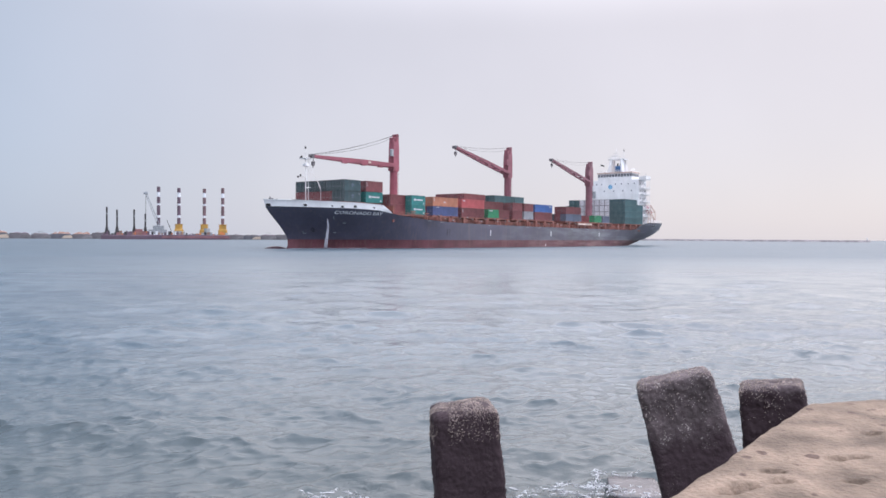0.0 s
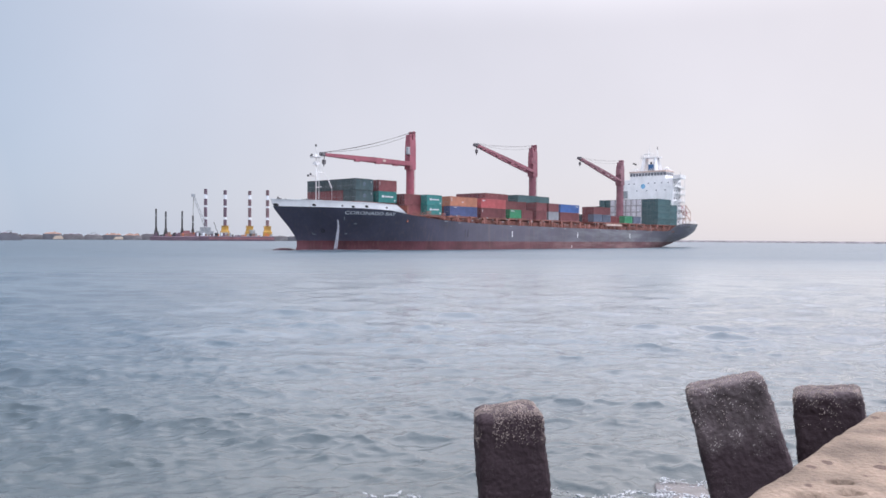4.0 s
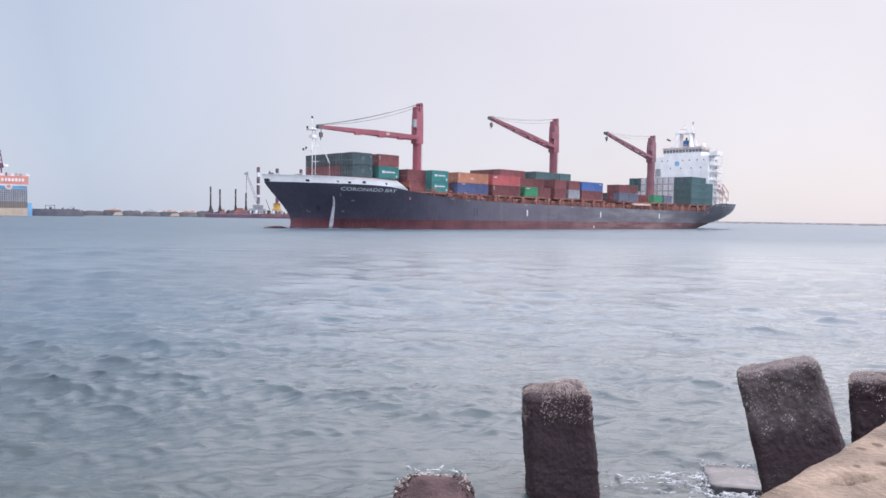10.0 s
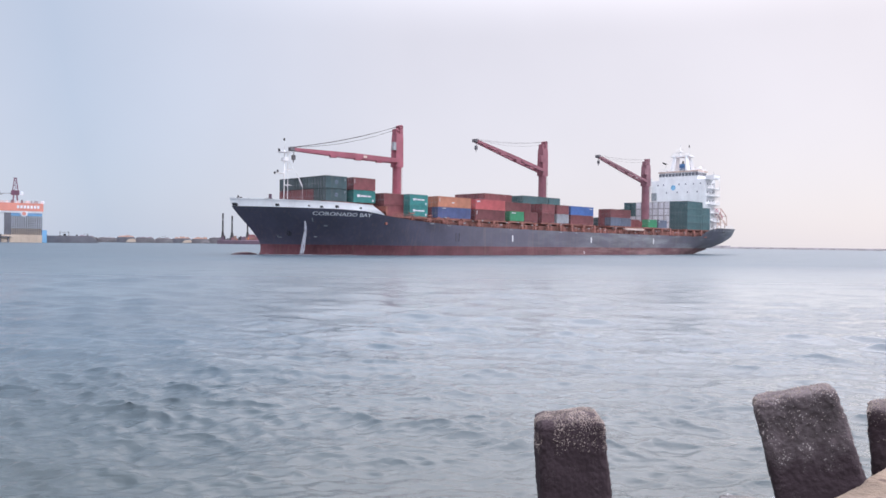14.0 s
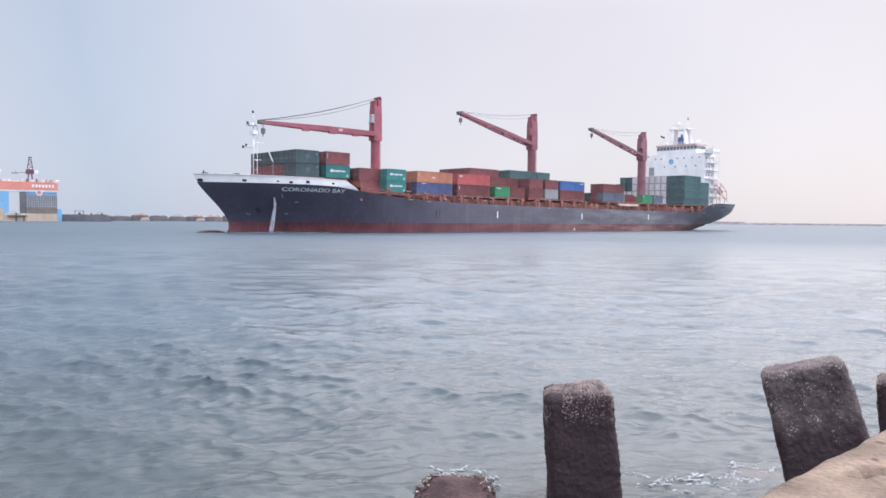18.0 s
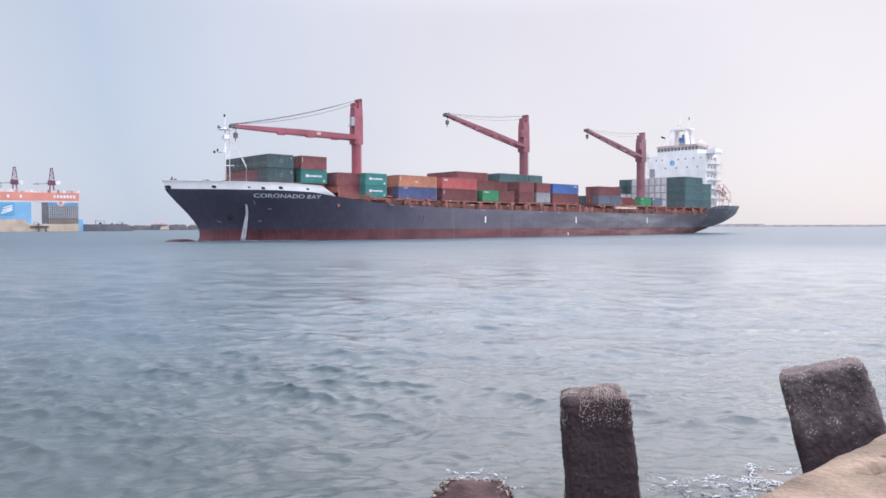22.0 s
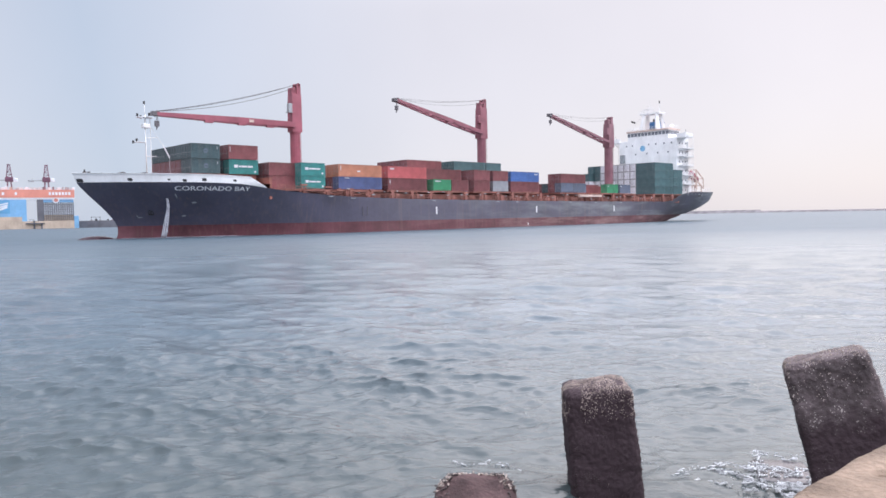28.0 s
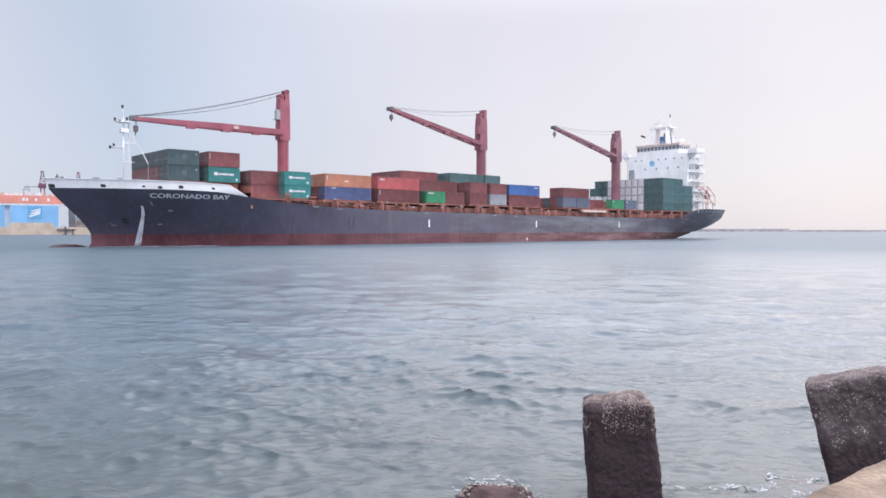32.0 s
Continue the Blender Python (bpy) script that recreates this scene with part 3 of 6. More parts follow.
def sea_wall():
    """The concrete cap that the camera stands on: worn edge, pits and stains."""
    corner, d1, d2 = Vector((2.153, 3.096)), Vector((-0.7469, -0.6649)), Vector((1.0, -0.012))
    us = np.concatenate([np.linspace(0, 0.12, 14, endpoint=False), np.linspace(0.12, 2.5, 130, endpoint=False), np.linspace(2.5, 9, 30)])
    vs = np.concatenate([np.linspace(0, 0.12, 14, endpoint=False), np.linspace(0.12, 2.0, 110, endpoint=False), np.linspace(2.0, 9, 24)])
    pits = [(1.24, 2.09, 0.031, 0.012), (1.17, 2.05, 0.025, 0.012), (1.41, 2.20, 0.025, 0.014), (1.38, 2.11, 0.022, 0.011), (1.70, 2.29, 0.025, 0.014), (1.78, 2.29, 0.022, 0.011), (1.61, 2.09, 0.022, 0.011), (2.06, 2.57, 0.022, 0.011), (2.29, 2.38, 0.028, 0.017)]
    r = 0.04
    rows = []
    for u in us:
        row = []
        for v in vs:
            e1 = 0.02 * noise.fractal(Vector((u * 4, 3, 0)), 1, 2, 4) * max(0, 1 - v / 0.28)
            e2 = 0.02 * noise.fractal(Vector((7, v * 4, 0)), 1, 2, 4) * max(0, 1 - u / 0.28)
            p = corner + d1 * (u + e2) + d2 * (v + e1)
            s = min(u * 0.75, v * 0.66)
            z = 2.62 - (r - math.sqrt(max(0, r * r - max(0, r - s) ** 2)))
            q = Vector((p.x, p.y, 0))
            z += 0.008 * noise.fractal(q * 2.8, 1, 2, 5) + 0.0025 * noise.noise(q * 25)
            for px, py, pr, pd in pits:
                dd = ((p.x - px) / pr) ** 2 * 0.5 + ((p.y - py) / (pr * 0.5)) ** 2 * 0.5
                if dd < 6:
                    z -= pd * 8.5 * math.exp(-dd * dd * 1.3)
            row.append((p.x, p.y, z))
        rows.append(row)
    g = Geo()
    g.loft(rows)
    edge = [rows[i][0] for i in range(len(us) - 1, -1, -1)] + rows[0][1:] + [rows[i][-1] for i in range(1, len(us))] + rows[-1][-2:0:-1]
    lower = []
    for k, dz in enumerate((0.0, 0.2, 0.45, 0.8, 1.3, 2.0, 2.8, 3.6)):
        ring = []
        for (x, y, z) in edge:
            q = Vector((x, y, dz * 2))
            o = 0.02 * noise.fractal(q * 3, 1, 2, 4) if dz else 0
            ring.append((x - o, y + o, z - dz))
        lower.append(ring)
    g.loft(lower[::-1], close=True)
    ob = part("pavement", g, M_SLAB, smooth=True)
    return tagged(ob, "worn tan concrete cap of the sea wall", "sea wall", kind="structure")


def broken_stump():
    """A low broken block just above the water, its rim crusted with shells."""
    g = Geo()
    rings = []
    n = 72
    for j, (s, z) in enumerate(((1.25, -1.0), (1.14, -0.4), (1.04, -0.05), (1.0, 0.06), (0.94, 0.12), (0.85, 0.155), (0.72, 0.17), (0.55, 0.165), (0.38, 0.15), (0.2, 0.14), (0.05, 0.135))):
        ring = []
        for k in range(n):
            a = 2 * math.pi * k / n
            c, q = math.cos(a), math.sin(a)
            x = 0.45 * s * math.copysign(abs(c) ** 0.6, c)
            y = (0.40 if q > 0 else 0.40 + 0.9 * max(0, s - 0.9)) * s * math.copysign(abs(q) ** 0.6, q)
            flat = max(0.0, min(1.0, (z + 0.05) / 0.2))
            face = 0.215 + 0.42 * (y - 0.10) - 0.34 * abs(x + 0.06)
            top = z + flat * (0.06 - 0.22 * max(0.0, y - 0.12) - 0.45 * x * x)
            p = Vector((x, y, min(top, face) if z > -0.2 else z))
            d = 0.045 * noise.fractal(p * 3 + Vector((3, 1, 9)), 1, 2, 5) + 0.012 * noise.noise(p * 25)
            ring.append((x * (1 + d), y * (1 + d), p.z + d * 0.9))
        rings.append(ring)
    g.loft(rings, close=True, caps=True)
    ob = part("broken_block", g, M_BLOCK, smooth=True, at=pose(0.20, 8.0, 0.225, 0, 0, 8))
    tagged(ob, "low broken concrete block awash, rim crusted with oysters", "concrete block")
    rng = random.Random(5)
    for nm, material, lab in (("oyster_crust", M_BARN, "pale oyster shells"), ("mussel_crust", M_MUSSEL, "dark wet shells")):
        b = Geo()
        for _ in range(420):
            ring = rings[rng.choice((3, 4, 4, 5, 5, 6) if nm == "mussel_crust" else (4, 5, 5, 6))]
            k = rng.randrange(n)
            p = Vector(ring[k])
            if nm == "oyster_crust" and (p.y < 0.06 or rng.random() < 0.2):
                continue
            p += Vector((rng.uniform(-0.03, 0.03), rng.uniform(-0.03, 0.03), rng.uniform(0, 0.012)))
            a, tl = rng.random() * 6.28, rng.uniform(0.2, 1.0)
            m = Matrix.Translation(p) @ Euler((tl, rng.uniform(-0.6, 0.6), a)).to_matrix().to_4x4()
            L = rng.uniform(0.014, 0.03)
            vs = [(-L, 0, 0), (0, -L * 0.6, 0.004), (L, 0, 0), (0, L * 0.6, 0.004), (0, 0, 0.012), (0, 0, -0.008)]
            b.add([m @ Vector(v) for v in vs], [(0, 1, 4), (1, 2, 4), (2, 3, 4), (3, 0, 4), (1, 0, 5), (2, 1, 5), (3, 2, 5), (0, 3, 5)])
        tagged(part(nm, b, material, ob, lab), kind="stuff")
    return ob


def wet_ledge():
    """The flat top of a sunken block by the leaning one, just awash."""
    g = Geo()
    rings = []
    for sc, z in ((1.02, -0.6), (1.0, -0.05), (0.98, 0.02), (0.94, 0.035), (0.6, 0.038), (0.2, 0.036)):
        ring = []
        for k in range(60):
            a = 2 * math.pi * k / 60
            c, q = math.cos(a), math.sin(a)
            e = 0.5 / max(abs(c), abs(q))
            x, y = 0.68 * e * c * sc, 0.80 * e * q * sc
            d = 0.02 * noise.fractal(Vector((x * 4, y * 4, 2)), 1, 2, 4)
            ring.append((x + d, y + d, z + 0.5 * d))
        rings.append(ring)
    g.loft(rings, close=True, caps=True)
    ob = part("sunken_block", g, M_WET, smooth=True, at=pose(4.12, 9.36, -0.012, 1, -1, -13))
    return tagged(ob, "flat wet grey top of a sunken block awash", "concrete block")


def foam():
    """Lines of fine white flecks that wash about between the blocks and the wall."""
    rng = random.Random(8)
    g = Geo()
    lines = ((3.74, 9.38, 0.33, 2.6, 80), (4.2, 9.79, 0.75, -0.2, 70), (3.75, 9.2, 1.3, -0.5, 120), (3.55, 8.85, 0.9, -0.9, 130), (4.0, 9.3, 0.9, -0.25, 150), (3.3, 9.2, 1.2, -0.2, 90), (2.75, 9.0, 1.0, -0.35, 26), (3.6, 8.6, 0.6, -1.1, 160), (3.95, 8.75, 0.7, 0.4, 160), (3.1, 8.75, 0.9, -0.5, 34),
             (2.4, 9.5, 0.9, -0.2, 26), (0.15, 9.62, 0.7, 0.05, 26), (0.35, 9.42, 0.6, -0.2, 22), (-0.1, 9.3, 0.5, 0.25, 14), (0.7, 9.1, 0.4, -0.6, 12))
    for x0, y0, L, slope, count in lines:
        for _ in range(count):
            u = rng.uniform(-0.5, 0.5)
            x = x0 + L * u + rng.gauss(0, 0.03)
            y = y0 + slope * L * u + 0.10 * math.sin(u * 9 + x0) + 0.05 * math.sin(u * 23 + y0) + rng.gauss(0, 0.03)
            r = 0.002 + 0.006 * rng.random() ** 2.0
            z = 0.008 + rng.uniform(0, 0.02)
            # drawn out along the line of the wash
            run = math.atan2(slope + 0.9 * math.cos(u * 9 + x0), 1.0) + rng.gauss(0, 0.3)
            long_, c, q = rng.uniform(1.5, 8.0), math.cos(run), math.sin(run)
            ring = []
            for k in range(6):
                rr = r * rng.uniform(0.6, 1.3)
                ring.append((rr * long_ * math.cos(k * 1.047), rr * math.sin(k * 1.047)))
            g.loft([[(x + f * (c * p - q * w), y + f * (q * p + c * w), z + dz) for p, w in ring] for f, dz in ((1.3, -0.012), (0.9, 0.004))], close=True, caps=True)
    ob = part("foam", g, M_FOAM, smooth=True)
    return tagged(ob, "flecks of white foam washing round the concrete blocks", "foam", kind="stuff")


M_FOAM = mat("foam_white", (0.50, 0.51, 0.53), 0.7, vary=0.25, scale=6, fine=40, bump=0.3)
WATER = sea()
FOAM = foam()
sea_wall()
block("dark weathered upright concrete armour block crusted with barnacles", pose(1.622, 8.70, 1.335, 0, -5.0, -3), 0.77, 0.68, 2.6, 1, 1.0, 0.15)
block("dark leaning concrete armour block with pale pitted face", pose(3.845, 7.81, 1.815, -4, -15.5, -22), 0.80, 0.70, 3.0, 2, 0.25, 0.25)
block("dark upright concrete armour block half hidden by the sea wall", pose(5.215, 8.05, 1.65, 0, -7.0, -33), 0.70, 0.62, 2.8, 3, 0.5, 0.2)
broken_stump()
wet_ledge()


# ---- the ship: x aft from the stem head, y to starboard, z up from the water ----
ON_BOARD = []
BOOT = 2.45
HALF = 15.2


def ship_pose(t):
    u = (t - 19) / 10
    x = -54.006 + -19.9320 * u + 0.6099 * u * u + 0.1826 * u ** 3
    y = 156.792 + -19.1504 * u + 0.0853 * u * u + -0.0999 * u ** 3
    psi = 0.75775 + 0.012409 * u + 0.001239 * u * u
    return pose(x, y, 0, 0, 0, math.degrees(psi))


def aboard(ob, local=None):
    ON_BOARD.append((ob, local or Matrix.Identity(4)))
    ob.matrix_basis = ship_pose(0) @ (local or Matrix.Identity(4))
    return ob


def lerp(x, pts):
    for (a, p), (b, q) in zip(pts, pts[1:]):
        if x <= b:
            return p if x <= a else p + (q - p) * (x - a) / (b - a)
    return pts[-1][1]


def stem(z):
    return lerp(z, [(-3, 7.0), (0, 6.3), (1.0, 6.75), (2.6, 6.6), (3.7, 5.95), (5.85, 4.15), (8.4, 1.55), (10.7, -0.6), (12.7, -1.3)])


def sheer(x):
    """Top of the dark hull."""
    return lerp(x, [(0, 10.95), (20, 10.76), (26, 10.5), (31.6, 9.75), (39, 8.95), (52, 8.1), (68, 7.65), (106, 7.25), (150, 7.1), (191, 7.05), (194.5, 7.7), (199, 9.5), (204.7, 10.55), (226, 10.8)])


def floor_z(x):
    return lerp(x, [(0, -2.5), (196, -2.5), (202, -0.2), (206, 1.1), (212, 2.7), (218, 4.3), (223, 6.0), (226, 7.6)])


def hull_y(s, z):
    """Half breadth at station s and height z."""
    bd = HALF * (1 - (1 - min(s / 38, 1)) ** 2.6)
    bw = HALF * (1 - (1 - min(s / 66, 1)) ** 1.9)
    if s > 150:
        bw = HALF * (1 - 0.62 * min(1, (s - 150) / 54) ** 2.2)
    if s > 200:
        bd = HALF * (1 - 0.16 * ((s - 200) / 26) ** 2.2)
    f = max(0.0, min(1.0, z / 10.5))
    e = 1.35 if s < 100 else 0.75
    return bw + (bd - bw) * f ** e


def hull_at(s, z, out=0.0):
    x = s + stem(z) * max(0.0, 1 - s / 45) + 1.2 * max(0.0, (s - 200) / 26)
    return Vector((x, -(hull_y(s, z) + out), z))


def stations():
    return [0, 0.25, 0.6, 1, 1.6, 2.4, 3.5, 5, 6.5, 8, 10, 12, 14, 16, 18.5, 21, 24, 26, 27, 28.3, 30, 31.5, 33, 36, 40, 44, 48, 54, 60, 68, 80, 95, 110, 130, 150, 158, 166, 174, 182, 188, 192, 195, 198, 200, 203, 206, 209, 212, 215, 218, 221, 224, 226]


def shell(z_low, z_high, levels, s0=0, s1=226, out=0.0):
    """A band of the plating, both sides, between two heights given as functions of the station."""
    g = Geo()
    for side in (-1, 1):
        rings = []
        for s in [q for q in stations() if s0 <= q <= s1]:
            lo, hi = z_low(s), z_high(s)
            ring = []
            for k in range(levels + 1):
                z = lo + (hi - lo) * k / levels
                p = hull_at(s, z, out)
                ring.append((p.x, p.y if side < 0 else -p.y, z))
            rings.append(ring if side > 0 else ring[::-1])
        g.loft(rings)
    # close the transom
    if s1 >= 226:
        lo, hi = z_low(226), z_high(226)
        ps = [hull_at(226, lo + (hi - lo) * k / levels, out) for k in range(levels + 1)]
        g.add([(p.x, p.y, p.z) for p in ps] + [(p.x, -p.y, p.z) for p in ps], [(k, k + 1, levels + 2 + k, levels + 1 + k) for k in range(levels)])
    return g


def text_mesh(body, size, material, place):
    """Flat letters, each point laid by place(x, y)."""
    cu = bpy.data.curves.new("lettering", "FONT")
    cu.body, cu.size, cu.resolution_u, cu.align_x = body, size, 3, "LEFT"
    cu.shear, cu.offset = 0.18, 0.022
    tmp = new("lettering", cu)
    bpy.context.view_layer.update()
    me = bpy.data.meshes.new_from_object(tmp.evaluated_get(bpy.context.evaluated_depsgraph_get()))
    bpy.data.objects.remove(tmp)
    bm = bmesh.new()
    bm.from_mesh(me)
    bmesh.ops.triangulate(bm, faces=bm.faces)
    bmesh.ops.subdivide_edges(bm, edges=[e for e in bm.edges if e.calc_length() > size * 0.5], cuts=1)
    w = max(v.co.x for v in bm.verts)
    for v in bm.verts:
        v.co = place(v.co.x / w, v.co.y)
    bm.to_mesh(me)
    bm.free()
    me.materials.clear()
    me.materials.append(material)
    return me


SHIP = tagged(new("container_ship"), "geared container ship under way, dark hull, red boot-topping, white deckhouse", "ship")
aboard(SHIP)
part("hull", shell(lambda s: max(BOOT, floor_z(s)) if s < 226 else 7.6, sheer, 10), M_HULL, SHIP, "dark navy steel hull, streaked, with pale haze painted in aft", smooth=True)
part("boot_topping", shell(floor_z, lambda s: max(BOOT, floor_z(s) + 0.02), 6, 0, 209), M_BOOT, SHIP, "dull red boot-topping at the waterline", smooth=True)


def bulwark():
    g = shell(sheer, lambda s: lerp(s, [(0, 12.7), (22, 12.25), (28.3, 11.9), (31.5, 9.85), (33, 9.6)]), 3, 0, 31.5, 0.02)
    part("bulwark", g, M_WHITE, SHIP, "white painted forecastle bulwark", smooth=True)
    cap = Geo()
    for side in (-1, 1):
        pts = []
        for s in [q for q in stations() if q <= 28.4]:
            p = hull_at(s, lerp(s, [(0, 12.7), (22, 12.25), (28.3, 11.9), (31.5, 9.85)]))
            pts.append(Vector((p.x, p.y * -side, p.z)))
        for a, b in zip(pts, pts[1:]):
            cap.beam(a, b, 0.3, 0.12)
    part("bulwark_cap", cap, M_WHITE, SHIP)
    for i, (s, z, w) in enumerate(((0.6, 11.3, 0.9), (7.6, 11.35, 0.75), (13.5, 11.3, 0.45), (16.0, 11.15, 0.7), (19.4, 11.3, 0.8), (25.0, 11.15, 0.6))):
        g = Geo()
        ring = []
        for k in range(12):
            a = 2 * math.pi * k / 12
            c, q = math.cos(a), math.sin(a)
            p = hull_at(s + 0.5 * w * math.copysign(abs(c) ** 0.5, c), z + 0.38 * w * math.copysign(abs(q) ** 0.5, q), 0.05)
            ring.append(p)
        inner = [p + Vector((0, 0.12, 0)) for p in ring]
        g.loft([[tuple(p) for p in inner], [tuple(p) for p in ring]], close=True, caps=True)
        part("fairlead", g, M_DARK, SHIP, "dark mooring fairlead")


bulwark()


def decks():
    g = Geo()
    ss = [q for q in stations() if q <= 33]
    g.loft([[(hull_at(s, 10.5).x, hull_at(s, 10.5).y + 0.05, 10.55), (hull_at(s, 10.5).x, -hull_at(s, 10.5).y - 0.05, 10.55)] for s in ss])
    part("forecastle_deck", g, M_DECK, SHIP)
    g = Geo()
    ss = [q for q in stations() if 30 <= q <= 200]
    g.loft([[(s, -hull_y(s, sheer(s)) + 0.05, sheer(s) - 0.05), (s, hull_y(s, sheer(s)) - 0.05, sheer(s) - 0.05)] for s in ss])
    part("main_deck", g, M_DECK, SHIP)
    g = Geo()
    ss = [q for q in stations() if q >= 195]
    g.loft([[(s, -hull_y(s, 9) + 0.1, 9.0), (s, hull_y(s, 9) - 0.1, 9.0)] for s in ss])
    part("poop_deck", g, M_DECK, SHIP)
    part("deck_break", Geo().box(32.6, 33.2, -13.9, 13.9, 7.5, 12.0), M_DECK, SHIP)


decks()


def bulb():
    g = Geo()
    rings = []
    for k in range(9):
        a = math.pi * k / 8
        x = 2.6 - 3.8 * math.cos(a)
        r = 1.5 * math.sin(a) ** 0.7 if 0 < k < 8 else 0.02
        rings.append([(x, r * math.cos(b), -0.78 + r * math.sin(b)) for b in [2 * math.pi * j / 14 for j in range(14)]])
    g.loft(rings, close=True, caps=True)
    part("bulbous_bow", g, M_BULB, SHIP, "wet red bulbous bow just awash", smooth=True)


bulb()
NAME_S = (13.7, 28.0)
part("ship_name", text_mesh("CORONADO BAY", 1.35, M_NAME, lambda x, y: hull_at(NAME_S[0] + (NAME_S[1] - NAME_S[0]) * x, 9.26 - 0.12 * x + y * 0.86, 0.05)), M_NAME, SHIP, "white raised ship's name on the bow")


def hull_fittings():
    for x in (78.4, 117.2, 155.9):
        g = Geo().box(x - 0.22, x + 0.22, -HALF - 0.03, -HALF + 0.1, 3.9, 5.7)
        part("draught_mark", g, M_WHITE, SHIP, "painted tug mark")
    for x in (55.6, 56.9):
        part("draught_mark", Geo().box(x - 0.045, x + 0.045, -HALF - 0.02, -HALF + 0.1, 3.8, 5.8), M_IRON, SHIP)
    part("load_line_mark", Geo().box(113.2, 113.6, -HALF - 0.03, -HALF + 0.1, 0.4, 1.1), M_WHITE, SHIP)
    for x in (47.0, 53.0, 77.5, 101, 109, 133, 146, 160):
        part("fender_plate", Geo().box(x - 0.6, x + 0.6, -HALF - 0.05, -HALF + 0.2, sheer(x) - 0.42, sheer(x) - 0.24), M_GREY, SHIP, "pale deck edge plate")
    rng = random.Random(21)
    for k in range(56):
        x = 50 + 2.35 * k + rng.uniform(-0.6, 0.6)
        z = sheer(x) + rng.uniform(0.5, 1.9)
        part("lashing_turnbuckle", Geo().box(x - rng.uniform(0.2, 0.6), x + 0.2, -15.02, -14.84, z, z + rng.uniform(0.14, 0.3)), M_GREY if k % 3 else M_RAIL, SHIP)
    for s_, z_, w_, h_ in ((16.3, 6.9, 0.5, 0.16), (13.4, 4.3, 0.45, 0.12), (13.6, 8.2, 0.1, 0.5), (5.1, 4.1, 0.45, 0.1), (4.7, 4.3, 0.1, 0.25)):
        ring = [hull_at(s_ + w_ * a, z_ + h_ * b, 0.04) for a, b in ((-1, -0.6), (-0.5, -1), (0.7, -0.8), (1, 0.3), (0.4, 1), (-0.8, 0.7))]
        part("hull_mark", Geo().loft([[tuple(p + Vector((0, 0.1, 0))) for p in ring], [tuple(p) for p in ring]], close=True, caps=True), M_GREY, SHIP, "small worn mark on the bow plating")
    # anchor pocket and anchor
    g = Geo()
    for k in range(10):
        a, b = 2 * math.pi * k / 10, 2 * math.pi * (k + 1) / 10
        p, q = hull_at(7.5 + 0.45 * math.cos(a), 5.0 + 0.45 * math.sin(a), 0.06), hull_at(7.5 + 0.45 * math.cos(b), 5.0 + 0.45 * math.sin(b), 0.06)
        g.tube(p, q, 0.07, 6)
    c = hull_at(7.5, 5.0, 0.12)
    g.tube(c + Vector((0, 0, 0.3)), c - Vector((0, 0, 0.5)), 0.09, 6).tube(c + Vector((-0.5, 0, -0.35)), c + Vector((0.5, 0, -0.35)), 0.09, 6)
    part("anchor", g, M_DARK, SHIP, "stowed dark anchor")
    # water that runs from a discharge in the side
    rng = random.Random(4)
    for j in range(7):
        g = Geo()
        rings = []
        for k in range(15):
            f = k / 14
            p = hull_at(11.7, 7.8, 0.2) + Vector((0.55 * math.sin(math.pi * f ** 0.8) - 1.1 * f + (0.05 + 0.11 * f) * (j - 3) + 0.07 * math.sin(j * 2.4 + 7 * f), -0.45 * f - 0.12 * (j % 3) * f, (-7.8 + 0.3 * (j % 2)) * f ** 1.2))
            r = (0.07 + 0.05 * f) * rng.uniform(0.45, 1.25)
            rings.append([(p.x + r * math.cos(b), p.y + 0.5 * r * math.sin(b), p.z) for b in [2 * math.pi * i / 7 for i in range(7)]])
        g.loft(rings, close=True, caps=True)
        part("discharge_water", g, M_SPRAY, SHIP, "white water pouring from the hull side", smooth=True)


hull_fittings()


def bow_wave():
    """A low ridge of broken water along the stem and the forward waterline."""
    for s0, s1, amp, lab in ((0.3, 26, 0.13, "low white bow wave"),):
        g = Geo()
        rings = []
        n = 70
        for k in range(n + 1):
            s = s0 + (s1 - s0) * k / n
            p = hull_at(s, 0.0, 0.0)
            h = amp * (0.4 + 1.2 * abs(noise.noise(Vector((s * 0.45, 2, amp * 9))))) * min(1, k / 3, (n - k) / 6)
            w = 0.4 + 0.6 * abs(noise.noise(Vector((s * 0.3, 7, 1))))
            rings.append([(p.x, p.y + 0.3, -0.2), (p.x, p.y - 0.02, h), (p.x, p.y - w * 0.5, h * 0.5), (p.x, p.y - w, -0.2)])
        g.loft(rings)
        part("bow_wave", g, M_SPRAY, SHIP, lab, smooth=True)


bow_wave()


# ---- cargo deck ----
def coaming(x0, x1):
    g = Geo().box(x0, x1, -13.2, 13.2, sheer(x0) - 0.4, 8.9)
    part("hatch_coaming", g, M_DECK, SHIP, "rust-red hatch coaming")
    part("hatch_cover", Geo().box(x0 - 0.1, x1 + 0.1, -14.3, 14.3, 9.3, 9.72), M_DECK, SHIP)


for bx0, bx1 in ((33.5, 46.3), (49.4, 62.2), (63.6, 76.4), (78.0, 91.0), (92.5, 106.8), (107.1, 120.0), (129.4, 142.4), (143.4, 156.4), (157.4, 170.0), (181.6, 200.6)):
    coaming(bx0, bx1)


